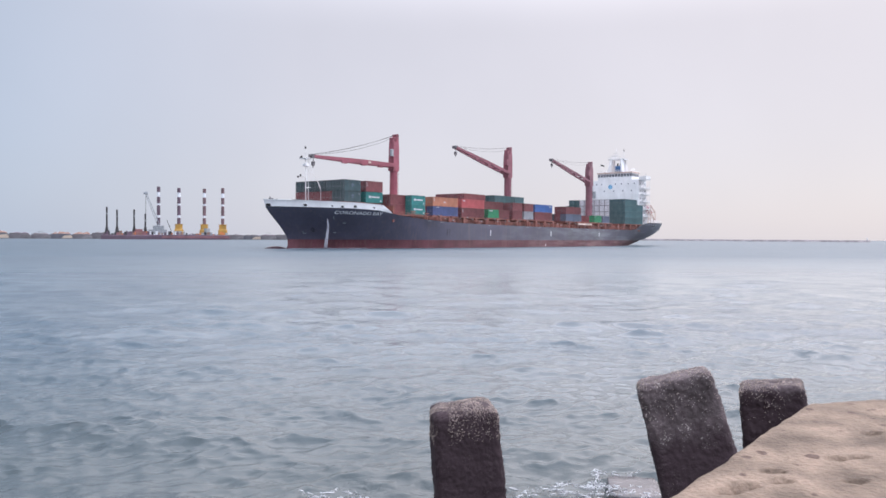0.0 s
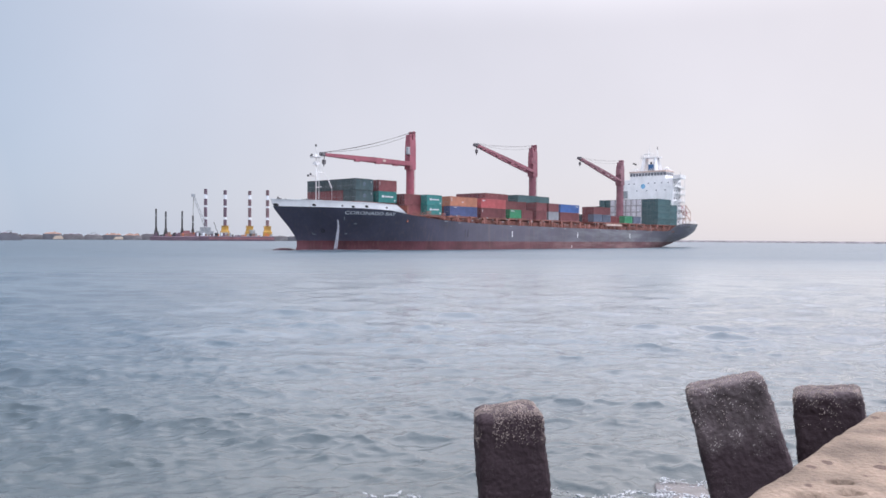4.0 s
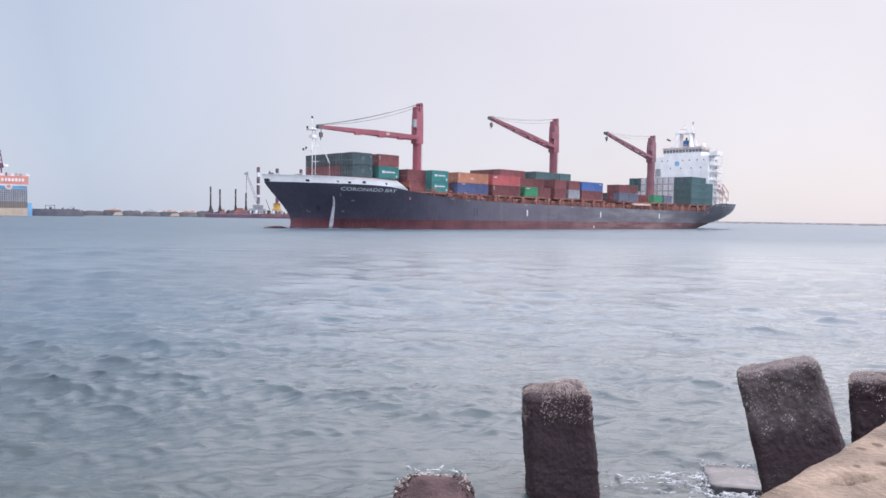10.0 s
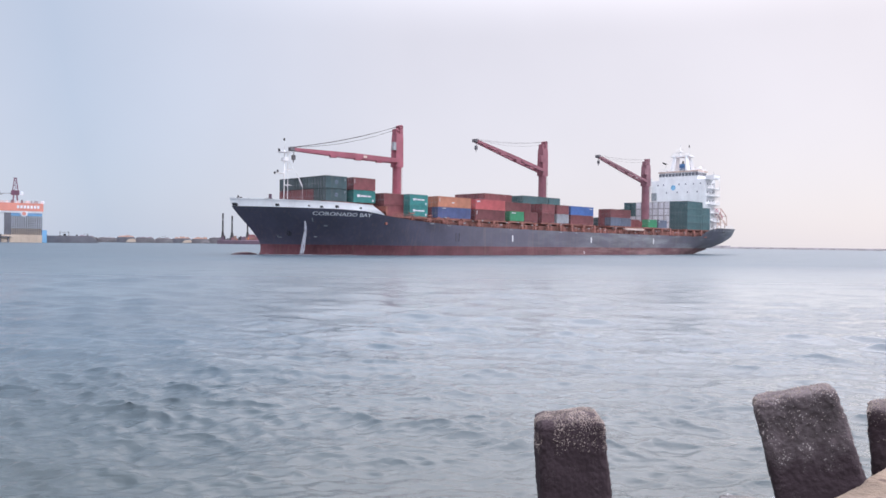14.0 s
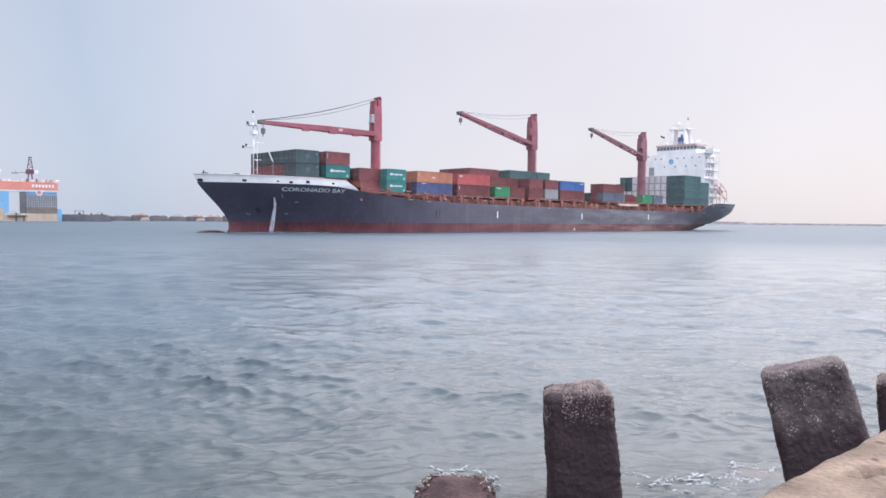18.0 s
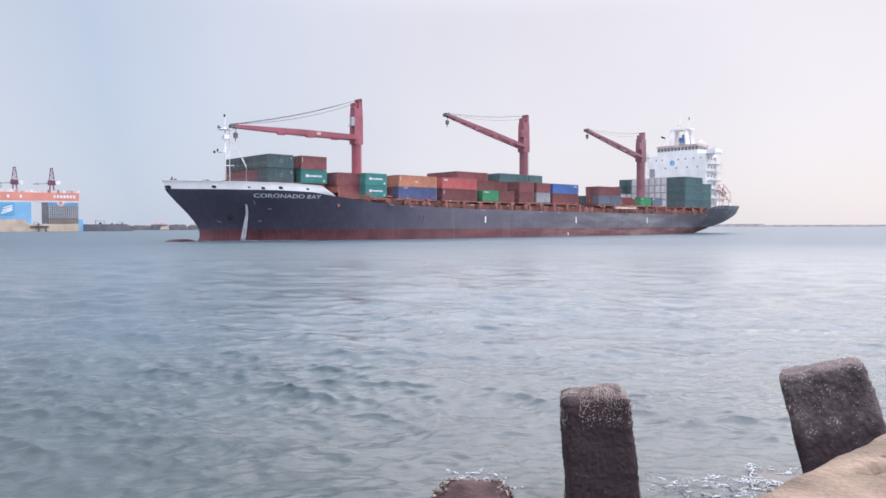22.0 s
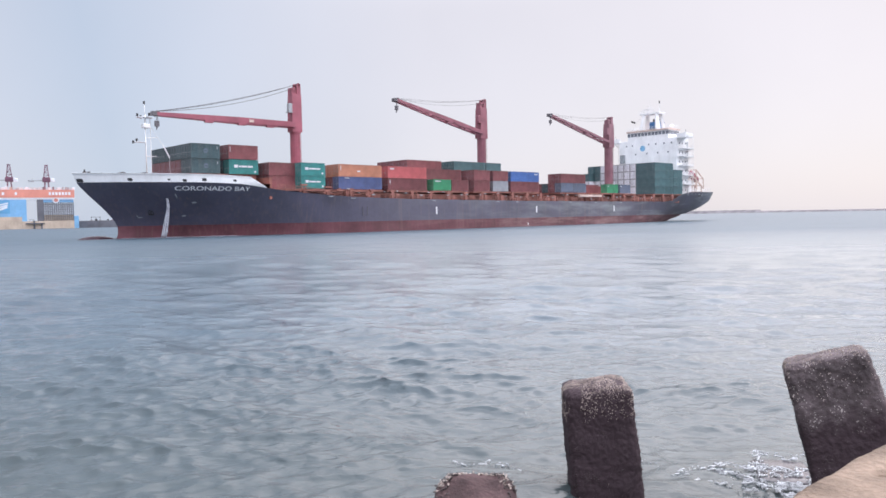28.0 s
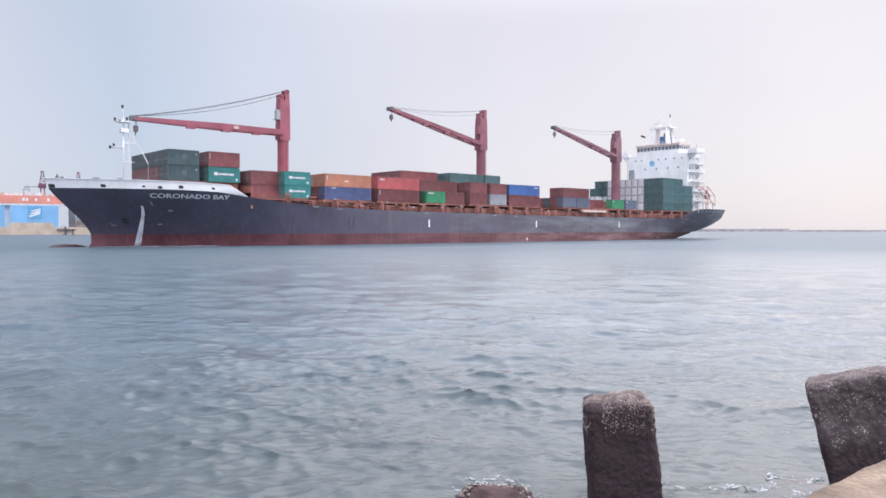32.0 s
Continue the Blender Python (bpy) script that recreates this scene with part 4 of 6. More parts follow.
def stanchion(x):
    """A lashing post at the ship's side with its arched foot."""
    z0 = sheer(x)
    g = Geo()
    g.box(x - 0.32, x + 0.32, -14.75, -14.1, z0 - 0.05, 9.55)
    g.box(x - 0.75, x + 0.75, -14.8, -14.2, z0 + 1.55, z0 + 1.85)
    g.beam((x - 0.9, -14.5, z0), (x - 0.32, -14.5, z0 + 1.2), 0.2, 0.2)
    g.beam((x + 0.9, -14.5, z0), (x + 0.32, -14.5, z0 + 1.2), 0.2, 0.2)
    part("lashing_post", g, M_RAIL, SHIP)


def side_rail(x0, x1):
    g = Geo()
    n = max(2, int((x1 - x0) / 1.6))
    for k in range(n + 1):
        x = x0 + (x1 - x0) * k / n
        g.tube((x, -14.95, sheer(x) - 0.05), (x, -14.95, sheer(x) + 1.1), 0.05, 5)
    for h in (0.4, 0.75, 1.1):
        g.tube((x0, -14.95, sheer(x0) + h), (x1, -14.95, sheer(x1) + h), 0.045, 5)
    part("deck_rail", g, M_RAIL, SHIP, "orange-red deck railing")


for k in range(26):
    xs = 40.5 + 6.1 * k
    if not (120.5 < xs < 128.5):
        stanchion(xs)
for k in range(13):
    side_rail(34 + 12.4 * k, 34 + 12.4 * (k + 1) - 0.3)
for xs in (52.5, 58.6, 66.5, 73, 85, 97, 103.5, 110, 123.5, 126.5, 136, 149, 162, 171.5, 176, 180):
    g = Geo().box(xs - 0.9, xs + 0.9, -14.2, -13.3, sheer(xs) - 0.05, sheer(xs) + 1.3 + 0.4 * math.sin(xs), c=0.08)
    g.tube((xs - 0.4, -14.4, sheer(xs)), (xs - 0.4, -14.4, sheer(xs) + 1.9), 0.18, 7)
    part("deck_vent", g, M_RAIL if xs % 2 else M_DECK, SHIP, "rusty deck vent housing")


# ---- containers ----
SHAPES = {}


def container_meshes(L, H, color):
    key = (L, H, color)
    if key in SHAPES:
        return SHAPES[key]
    W = 2.44
    body = Geo()
    pitch, dep = 0.278, 0.05
    xs, x, up = [0.12], 0.12, True
    prof = [(0.12, 0.0)]
    while x < L - 0.4:
        prof += [(x + 0.07, 0.0), (x + 0.105, dep), (x + 0.21, dep), (x + 0.245, 0.0)]
        x += pitch
    prof.append((L - 0.12, 0.0))
    for s in (-1, 1):
        lo = [(px, s * (W / 2 - 0.012 - d), 0.15) for px, d in prof]
        hi = [(px, y, H - 0.1) for px, y, _ in lo]
        body.loft([lo, hi] if s < 0 else [hi, lo])
    # roof and floor
    roof = [[(px, -W / 2 + 0.05, H - 0.03 - 0.5 * d), (px, W / 2 - 0.05, H - 0.03 - 0.5 * d)] for px, d in prof]
    body.loft(roof[::-1])
    body.add([(0.1, -W / 2 + 0.05, 0.14), (L - 0.1, -W / 2 + 0.05, 0.14), (L - 0.1, W / 2 - 0.05, 0.14), (0.1, W / 2 - 0.05, 0.14)], [(0, 3, 2, 1)])
    # the closed end, corrugated too
    ys = [(-W / 2 + 0.1 + k * 0.112, 0.04 if (k // 2) % 2 else 0.0) for k in range(21)]
    lo = [(L - 0.03 - d, y, 0.15) for y, d in ys]
    body.loft([lo, [(a, b, H - 0.1) for a, b, _ in lo]])
    frame_ = Geo()
    for x0 in (0, L - 0.16):
        for y0 in (-W / 2, W / 2 - 0.16):
            frame_.box(x0, x0 + 0.16, y0, y0 + 0.16, 0, H)
    for y0 in (-W / 2, W / 2 - 0.1):
        frame_.box(0.16, L - 0.16, y0, y0 + 0.1, 0, 0.16).box(0.16, L - 0.16, y0, y0 + 0.1, H - 0.1, H)
    for x0 in (0, L - 0.12):
        frame_.box(x0, x0 + 0.12, -W / 2 + 0.16, W / 2 - 0.16, 0, 0.16).box(x0, x0 + 0.12, -W / 2 + 0.16, W / 2 - 0.16, H - 0.12, H)
    door = Geo().box(0.03, 0.09, 0.02, W / 2 - 0.17, 0.17, H - 0.13)
    for k in range(5):
        z = 0.32 + k * (H - 0.7) / 4
        door.box(-0.005, 0.03, 0.1, W / 2 - 0.25, z, z + 0.18)
    rods = Geo().tube((-0.02, 0, 0.12), (-0.02, 0, H - 0.1), 0.022, 5).box(-0.05, 0.01, -0.12, 0.14, 1.1, 1.18)
    mm = CONTAINER[color]
    SHAPES[key] = (body.mesh("container", mm), frame_.mesh("frame", M_GREY if color == "white" else mm), door.mesh("door", mm), rods.mesh("locking_bar", M_GREY))
    return SHAPES[key]


SAY = {"dark_green": "dark green", "dark_red": "dull brown-red", "dark_teal": "dark teal", "navy": "navy blue"}
BAR = {}


def container(x, y, z, L, color, H=2.72, bars=None, flip=False):
    body, frm, door, rods = container_meshes(L, H, color)
    ob = new("shipping_container", body)
    size = "forty-foot" if L > 7 else "twenty-foot"
    tagged(ob, f"{SAY.get(color, color)} corrugated steel {size} container stacked on deck", "container", group="deck containers")
    aboard(ob, pose(x, y, z) if not flip else pose(x + L, y, z, 0, 0, 180))
    part("frame", frm, None, ob)
    for side in (1, -1):
        d = part("door", door, None, ob)
        if side < 0:
            d.matrix_basis = Matrix.Diagonal((1, -1, 1, 1))
        for y in (0.3, 0.85):
            part("locking_bar", rods, None, d, at=pose(0, y, 0))
    if bars:
        # unreadable writing on the side that faces the quay
        side = -1 if not flip else 1
        for fx, fz, w, h in bars:
            xa = (fx if not flip else 1 - fx - w) * L
            part("marking", Geo().box(xa, xa + w * L, side * 1.235 - 0.012, side * 1.235 + 0.012, fz * H, (fz + h) * H), M_LETTER, ob, "white painted marking")
    return ob


ROW0, PITCH, TIER0, TIER = -13.02, 2.5, 9.85, 2.78
LINE = [(0.17, 0.44, 0.13, 0.2), (0.33, 0.47, 0.07, 0.12), (0.42, 0.47, 0.2, 0.12), (0.64, 0.47, 0.16, 0.12), (0.86, 0.10, 0.06, 0.16)]
CORNER = [(0.05, 0.72, 0.1, 0.12)]
TAG = [(0.04, 0.5, 0.015, 0.36)]


def stack(x, L, r, colors, bars=None, tier0=0):
    for k, c in enumerate(colors):
        if c:
            container(x, ROW0 + PITCH * r, TIER0 + TIER * (k + tier0), L, c, bars=(bars or {}).get(k))


rng = random.Random(11)
mixed = ["dark_red", "dark_red", "dark_green", "blue", "orange", "grey", "dark_red", "dark_green"]
pick = lambda: mixed[rng.randrange(len(mixed))]
# forecastle bays, eight abreast, two high
for k in range(8):
    y = -8.75 + 2.5 * k
    container(17.7, y, 12.75, 6.06, "dark_green" if k < 2 else "dark_red", 2.9)
    container(17.7, y, 15.75, 6.06, "dark_green", 2.9)
    if k == 0:
        for ob in [q for q, _ in ON_BOARD if q.name.startswith("shipping_container")]:
            part("emblem", Geo().tube((3.05, -1.25, 1.5), (3.05, -1.2, 1.5), 0.45, 18), CONTAINER["slate"], ob, "faded round grey emblem")
            part("emblem_bar", Geo().box(2.75, 3.35, -1.265, -1.22, 1.35, 1.6), CONTAINER["dark_green"], ob)
            part("marking", Geo().box(5.45, 5.55, -1.25, -1.22, 1.9, 2.4), M_LETTER, ob, "white painted marking")
    container(25.5, y - 0.4, 12.75, 6.6, "teal" if k == 0 else pick(), 2.95, LINE if k == 0 else None)
    container(25.5, y - 0.4, 15.8, 6.6, "dark_red" if k in (0, 1, 2) else "dark_green", 2.9, TAG if k == 0 else None)
part("container_stool", Geo().box(17.4, 31.8, -9.9, 9.9, 10.6, 12.72), M_DECK, SHIP, "rust-red container stools")
# third bay
stack(40.1, 6.06, 0, ["teal", "teal"], {0: LINE, 1: LINE})
for r in range(1, 11):
    stack(33.9, 12.19, r, ["dark_red" if r < 3 else pick(), "dark_red" if r < 4 else pick()])
# fourth bay
stack(49.8, 12.19, 0, ["navy", "orange"], {0: [(0.13, 0.86, 0.1, 0.07)], 1: TAG + [(0.42, 0.4, 0.07, 0.1)]})
for r in range(1, 11):
    stack(49.8, 12.19, r, [pick(), "orange" if r == 1 else pick()])
# fifth bay
stack(63.9, 12.19, 0, ["dark_red", "red"], {0: TAG, 1: CORNER})
for r in range(1, 11):
    stack(63.9, 12.19, r, [pick(), "dark_red" if r < 3 else pick()])
# sixth bay
stack(78.4, 6.06, 0, ["green"], {0: [(0.1, 0.78, 0.3, 0.1)]})
stack(84.7, 6.06, 0, ["dark_red"])
for r in range(1, 11):
    stack(78.4, 12.19, r, ["dark_red", "dark_red"] + (["dark_red"] if 4 <= r <= 8 else []))
# seventh bay
stack(92.9, 6.06, 0, ["dark_red", "dark_red"])
stack(100.2, 6.06, 0, ["grey", "dark_red"])
for r in range(1, 11):
    stack(92.9, 12.19, r, ["blue" if r == 1 else pick(), "dark_red"] + (["dark_teal"] if 3 <= r <= 6 else []))
for r in (3, 4):
    stack(105.6, 6.06, r, ["dark_red", "dark_red", "dark_teal"])
# eighth bay
stack(107.4, 12.19, 0, ["dark_red", "blue"], {1: [(0.82, 0.72, 0.12, 0.1)]})
for r in range(1, 11):
    if r not in (3, 4):
        stack(107.4, 12.19, r, [pick(), pick() if r < 3 else None])
# ninth bay
stack(129.8, 12.19, 0, [None, "dark_red"])
stack(129.8, 6.06, 0, ["slate"])
stack(136.2, 6.06, 0, ["slate"])
stack(129.8, 12.19, 1, ["dark_red", "dark_red"])
for r in range(2, 9):
    stack(129.8, 12.19, r, [pick()])
# tenth and eleventh bays
stack(153.6, 6.06, 0, ["green"], {0: CORNER})
stack(160.8, 6.06, 0, ["slate"], {0: CORNER})
for r in range(2, 9):
    stack(144.0, 12.19, r, ["dark_red"])
for r in range(5, 10):
    stack(160.5, 12.19, r, ["dark_red"])
# the stacks before the deckhouse
for r in range(11):
    for k in range(4):
        c = "dark_teal" if r < 3 or (r > 8 and k > 1) else "white"
        container(182.0 if r < 10 else (181.3 if k == 3 else 178.4), ROW0 - 0.2 + PITCH * r, 9.75 + 2.72 * k, 12.19, c, H=2.68)
    for k in range(3):
        container(194.5, ROW0 - 0.2 + PITCH * r, 9.75 + 2.9 * k, 6.06, "dark_teal", H=2.86)


# ---- deck cranes ----
def deck_crane(x, top, pivot, tip, w_low, w_up, deep=1.0, paint=M_CRANE, wire=0.05):
    """A pedestal crane with a box-girder jib that points forward."""
    y0 = -0.4
    hz = pivot[1] - 1.6
    g = Geo()
    n = 14
    rings = []
    for z, r in ((7.0, w_low / 2 * 1.05), (hz - 0.6, w_low / 2), (hz, w_low / 2 * 1.08)):
        rings.append([(x + r * math.cos(b), y0 + r * math.sin(b), z) for b in [2 * math.pi * k / n for k in range(n)]])
    g.loft(rings, close=True, caps=True)
    tower = part("crane_pedestal", g, paint, SHIP, "dull red deck crane pedestal", smooth=False)
    u = w_up / 2
    g = Geo()
    g.loft([[(x - u, y0 - u * 0.85, z), (x + u, y0 - u * 0.85, z), (x + u, y0 + u * 0.85, z), (x - u, y0 + u * 0.85, z)] for z in (hz, hz + 1.0)], close=True, caps=True)
    g.loft([[(x - u * a, y0 - u * 0.85 * a, z), (x + u * b, y0 - u * 0.85 * a, z), (x + u * b, y0 + u * 0.85 * a, z), (x - u * a, y0 + u * 0.85 * a, z)] for z, a, b in ((hz + 1.0, 0.98, 1.0), (top - 4.5, 0.92, 1.0), (top - 2.6, 0.85, 0.98))], close=True, caps=True)
    part("crane_house", g, paint, tower)
    g = Geo()
    g.box(x + u * 0.15, x + u * 0.95, y0 - 0.9, y0 - 0.45, top - 2.7, top - 0.2).box(x + u * 0.15, x + u * 0.95, y0 + 0.45, y0 + 0.9, top - 2.7, top - 0.2)
    g.tube((x + u * 0.55, y0 - 0.9, top - 0.5), (x + u * 0.55, y0 + 0.9, top - 0.5), 0.45, 12)
    g.box(x - u * 0.9, x - u * 0.15, y0 - 0.8, y0 + 0.8, top - 2.7, top - 1.3).tube((x - u * 0.5, y0 - 0.95, top - 1.5), (x - u * 0.5, y0 + 0.95, top - 1.5), 0.4, 10)
    part("sheave_head", g, paint, tower, "sheave blocks at the crane head")
    # the jib: two tapering girders and ties
    a, b = Vector((x - u * 0.6, y0, pivot[1])), Vector((tip[0], y0, tip[1]))
    d = (b - a)
    g = Geo()
    for s in (-1, 1):
        pa, pm, pb = a + Vector((0, s * 1.25, 0)), a + d * 0.45 + Vector((0, s * 1.05, 0)), b + Vector((0, s * 0.55, 0))
        g.beam(pa, pm, 0.6, 1.15 * deep, 0.55, 1.3 * deep)
        g.beam(pm, pb, 0.55, 1.3 * deep, 0.4, 0.7)
    for f in (0.06, 0.22, 0.4, 0.58, 0.76, 0.9):
        p, hw = a + d * f, 1.25 - 0.65 * f
        g.beam(p + Vector((0, -hw, 0)), p + Vector((0, hw, 0)), 0.5, 0.5)
    jib = part("jib", g, paint, tower, "dull red tapering crane jib")
    for f in (0.2, 0.42, 0.66):
        p = a + d * f
        part("jib_lamp_bracket", Geo().box(p.x - 0.9, p.x + 0.9, y0 - 1.35, y0 - 0.7, p.z - 1.1, p.z - 0.55), paint, tower)
    p = a + d * 0.35
    part("jib_marking", Geo().box(p.x - 0.55, p.x + 0.55, y0 - 1.5, y0 - 1.3, p.z - 0.3, p.z + 0.3), M_TAN if paint is M_CRANE else paint, tower, "pale load mark")
    g = Geo()
    up = d.normalized().cross(Vector((0, 1, 0)))
    g.tube(b + Vector((0, -0.75, 0.1)), b + Vector((0, 0.75, 0.1)), 0.55, 12)
    g.box(b.x - 0.9, b.x + 0.5, y0 - 0.7, y0 + 0.7, b.z - 0.35, b.z + 0.5)
    g.tube(b + Vector((0.1, 0, -0.2)), b + Vector((0.1, 0, -2.0)), 0.05, 5).tube(b + Vector((0.3, 0, -0.2)), b + Vector((0.3, 0, -2.0)), 0.05, 5)
    g.box(b.x - 0.25, b.x + 0.55, y0 - 0.3, y0 + 0.3, b.z - 2.5, b.z - 1.4)
    g.tube(b + Vector((0.15, 0, -2.4)), b + Vector((0.05, 0, -3.3)), 0.22, 7, 0.05)
    part("hook_block", g, M_IRON, tower, "dark hook block at the jib head")
    head = Vector((x + u * 0.4, y0, top - 0.3))
    for s, sag, hd in ((-0.5, 1.3, head), (0.5, 1.6, head), (0.0, 2.3, Vector((x - u * 0.5, y0, top - 1.4)))):
        g = Geo()
        pts = []
        for k in range(11):
            f = k / 10
            p = hd.lerp(b + Vector((0, 0, 0.55)), f)
            pts.append(p + Vector((0, s, -sag * 4 * f * (1 - f) * 0.5)))
        g.loft([[(p.x, p.y + wire * c, p.z + wire * q) for c, q in ((1, 0), (0, 1), (-1, 0), (0, -1))] for p in pts], close=True, caps=True)
        part("luffing_cable", g, M_DARK, tower)
    g = Geo().box(x - u - 0.9, x - u * 0.95, y0 - 1.2, y0 - 0.2, pivot[1] + 2.9, pivot[1] + 4.9, c=0.1)
    g.box(x - u - 1.1, x - u * 0.95, y0 - 1.4, y0, pivot[1] + 2.75, pivot[1] + 2.9)
    part("operator_cab", g, M_GREY if paint is M_CRANE else paint, tower, "small glazed operator's cab")
    g = Geo()
    for k in range(18):
        g.tube((x + u * 0.2, y0 - u * 0.9 - 0.08, hz - 13 + k * 0.7), (x + u * 0.2 + 0.5, y0 - u * 0.9 - 0.08, hz - 13 + k * 0.7), 0.03, 4)
    g.tube((x + u * 0.2, y0 - u * 0.9 - 0.08, hz - 13), (x + u * 0.2, y0 - u * 0.9 - 0.08, hz), 0.04, 4).tube((x + u * 0.2 + 0.5, y0 - u * 0.9 - 0.08, hz - 13), (x + u * 0.2 + 0.5, y0 - u * 0.9 - 0.08, hz), 0.04, 4)
    part("ladder", g, paint, tower)


deck_crane(47.5, 34.9, (46.5, 25.1), (14.9, 25.1), 2.4, 2.6)
# the farther cranes take the paints with haze mixed in, and thinner wires
deck_crane(110.4, 37.2, (110, 27.3), (78.3, 33.8), 2.6, 2.8, 0.85, M_CRANE_HAZY, 0.03)
deck_crane(175.0, 37.2, (174.5, 28.0), (142.4, 35.0), 2.9, 3.1, 0.62, M_CRANE_HAZIER, 0.025)


# ---- foremast ----
def foremast():
    g = Geo().tube((12.8, 0, 10.5), (12.8, 0, 24.8), 0.15, 10, 0.10).tube((12.8, 0, 24.8), (12.8, 0, 27.1), 0.08, 6, 0.05)
    mast = part("foremast", g, M_WHITE, SHIP, "white foremast with lamps and crossarms", smooth=True)
    part("mast_stay", Geo().tube((13.9, 0.2, 10.5), (13.9, 0.2, 24.2), 0.07, 7), M_WHITE, mast)
    g = Geo()
    for z in np.arange(12, 24, 2.2):
        g.tube((12.8, 0.05, z), (13.9, 0.2, z), 0.035, 5)
    part("mast_rungs", g, M_WHITE, mast)
    g = Geo().box(11.3, 14.3, -0.9, 0.9, 24.2, 24.35).tube((12.8, -2.3, 24.3), (12.8, 2.3, 24.3), 0.09, 6)
    part("crossarm", g, M_WHITE, mast)
    g = Geo().box(10.6, 12.7, -0.6, 0.6, 19.2, 19.32)
    part("lamp_platform", g, M_WHITE, mast)
    part("yard", Geo().tube((12.8, 0, 20.2), (15.4, 0.3, 20.4), 0.07, 5), M_WHITE, mast)
    part("yard", Geo().tube((12.8, 0, 16.5), (15.0, 0.3, 16.6), 0.07, 5), M_WHITE, mast)
    part("mast_box", Geo().box(12.2, 13.6, -0.7, 0.7, 22.2, 23.0, c=0.08), M_WHITE, mast)
    for p in ((11.2, -0.2, 24.4), (12.8, -2.2, 24.4), (12.8, 2.2, 24.4), (11.0, 0, 19.4), (10.4, 0.3, 19.0), (12.7, 0, 27.0)):
        part("mast_lamp", Geo().tube(p, (p[0], p[1], p[2] + 0.55), 0.22, 8), M_DARK, mast, "dark navigation lamp")
    part("derrick", Geo().tube((13.9, 0.2, 22.6), (15.9, -1, 18.8), 0.04, 5).beam((15.9, -1, 18.8), (17.1, -1.2, 16.3), 0.2, 0.2).tube((17.1, -1.2, 16.3), (17.1, -1.2, 12.7), 0.04, 5), M_WHITE, mast)
    part("foremast_step", Geo().box(11.4, 14.6, -1.4, 1.4, 10.5, 11.6, c=0.1), M_WHITE, mast)
    for k, (x, y) in enumerate(((1.8, 0.4), (5.0, 2.6))):
        g = Geo().tube((x, y, 10.5), (x, y, 12.9), 0.08, 6).box(x - 0.25, x + 0.25, y - 0.2, y + 0.2, 12.5, 13.1)
        part("deck_lamp_post", g, M_DARK, SHIP)
    for x, y in ((6.5, -3.5), (6.5, 3.5), (10.5, -4.2), (10.5, 4.2)):
        part("windlass", Geo().tube((x, y - 1.1, 12.0), (x, y + 1.1, 12.0), 0.95, 12).box(x - 1.1, x + 1.1, y - 1.2, y + 1.2, 10.5, 11.5), M_DARK, SHIP)
    part("bow_bell", Geo().tube((0.9, 0, 10.5), (0.9, 0, 12.75), 0.1, 6).tube((0.9, 0, 12.7), (0.9, 0, 13.15), 0.5, 10, 0.22).tube((0.9, 0, 13.15), (0.9, 0, 13.5), 0.12, 6), M_DARK, SHIP, "dark bell on the bow rail")


foremast()


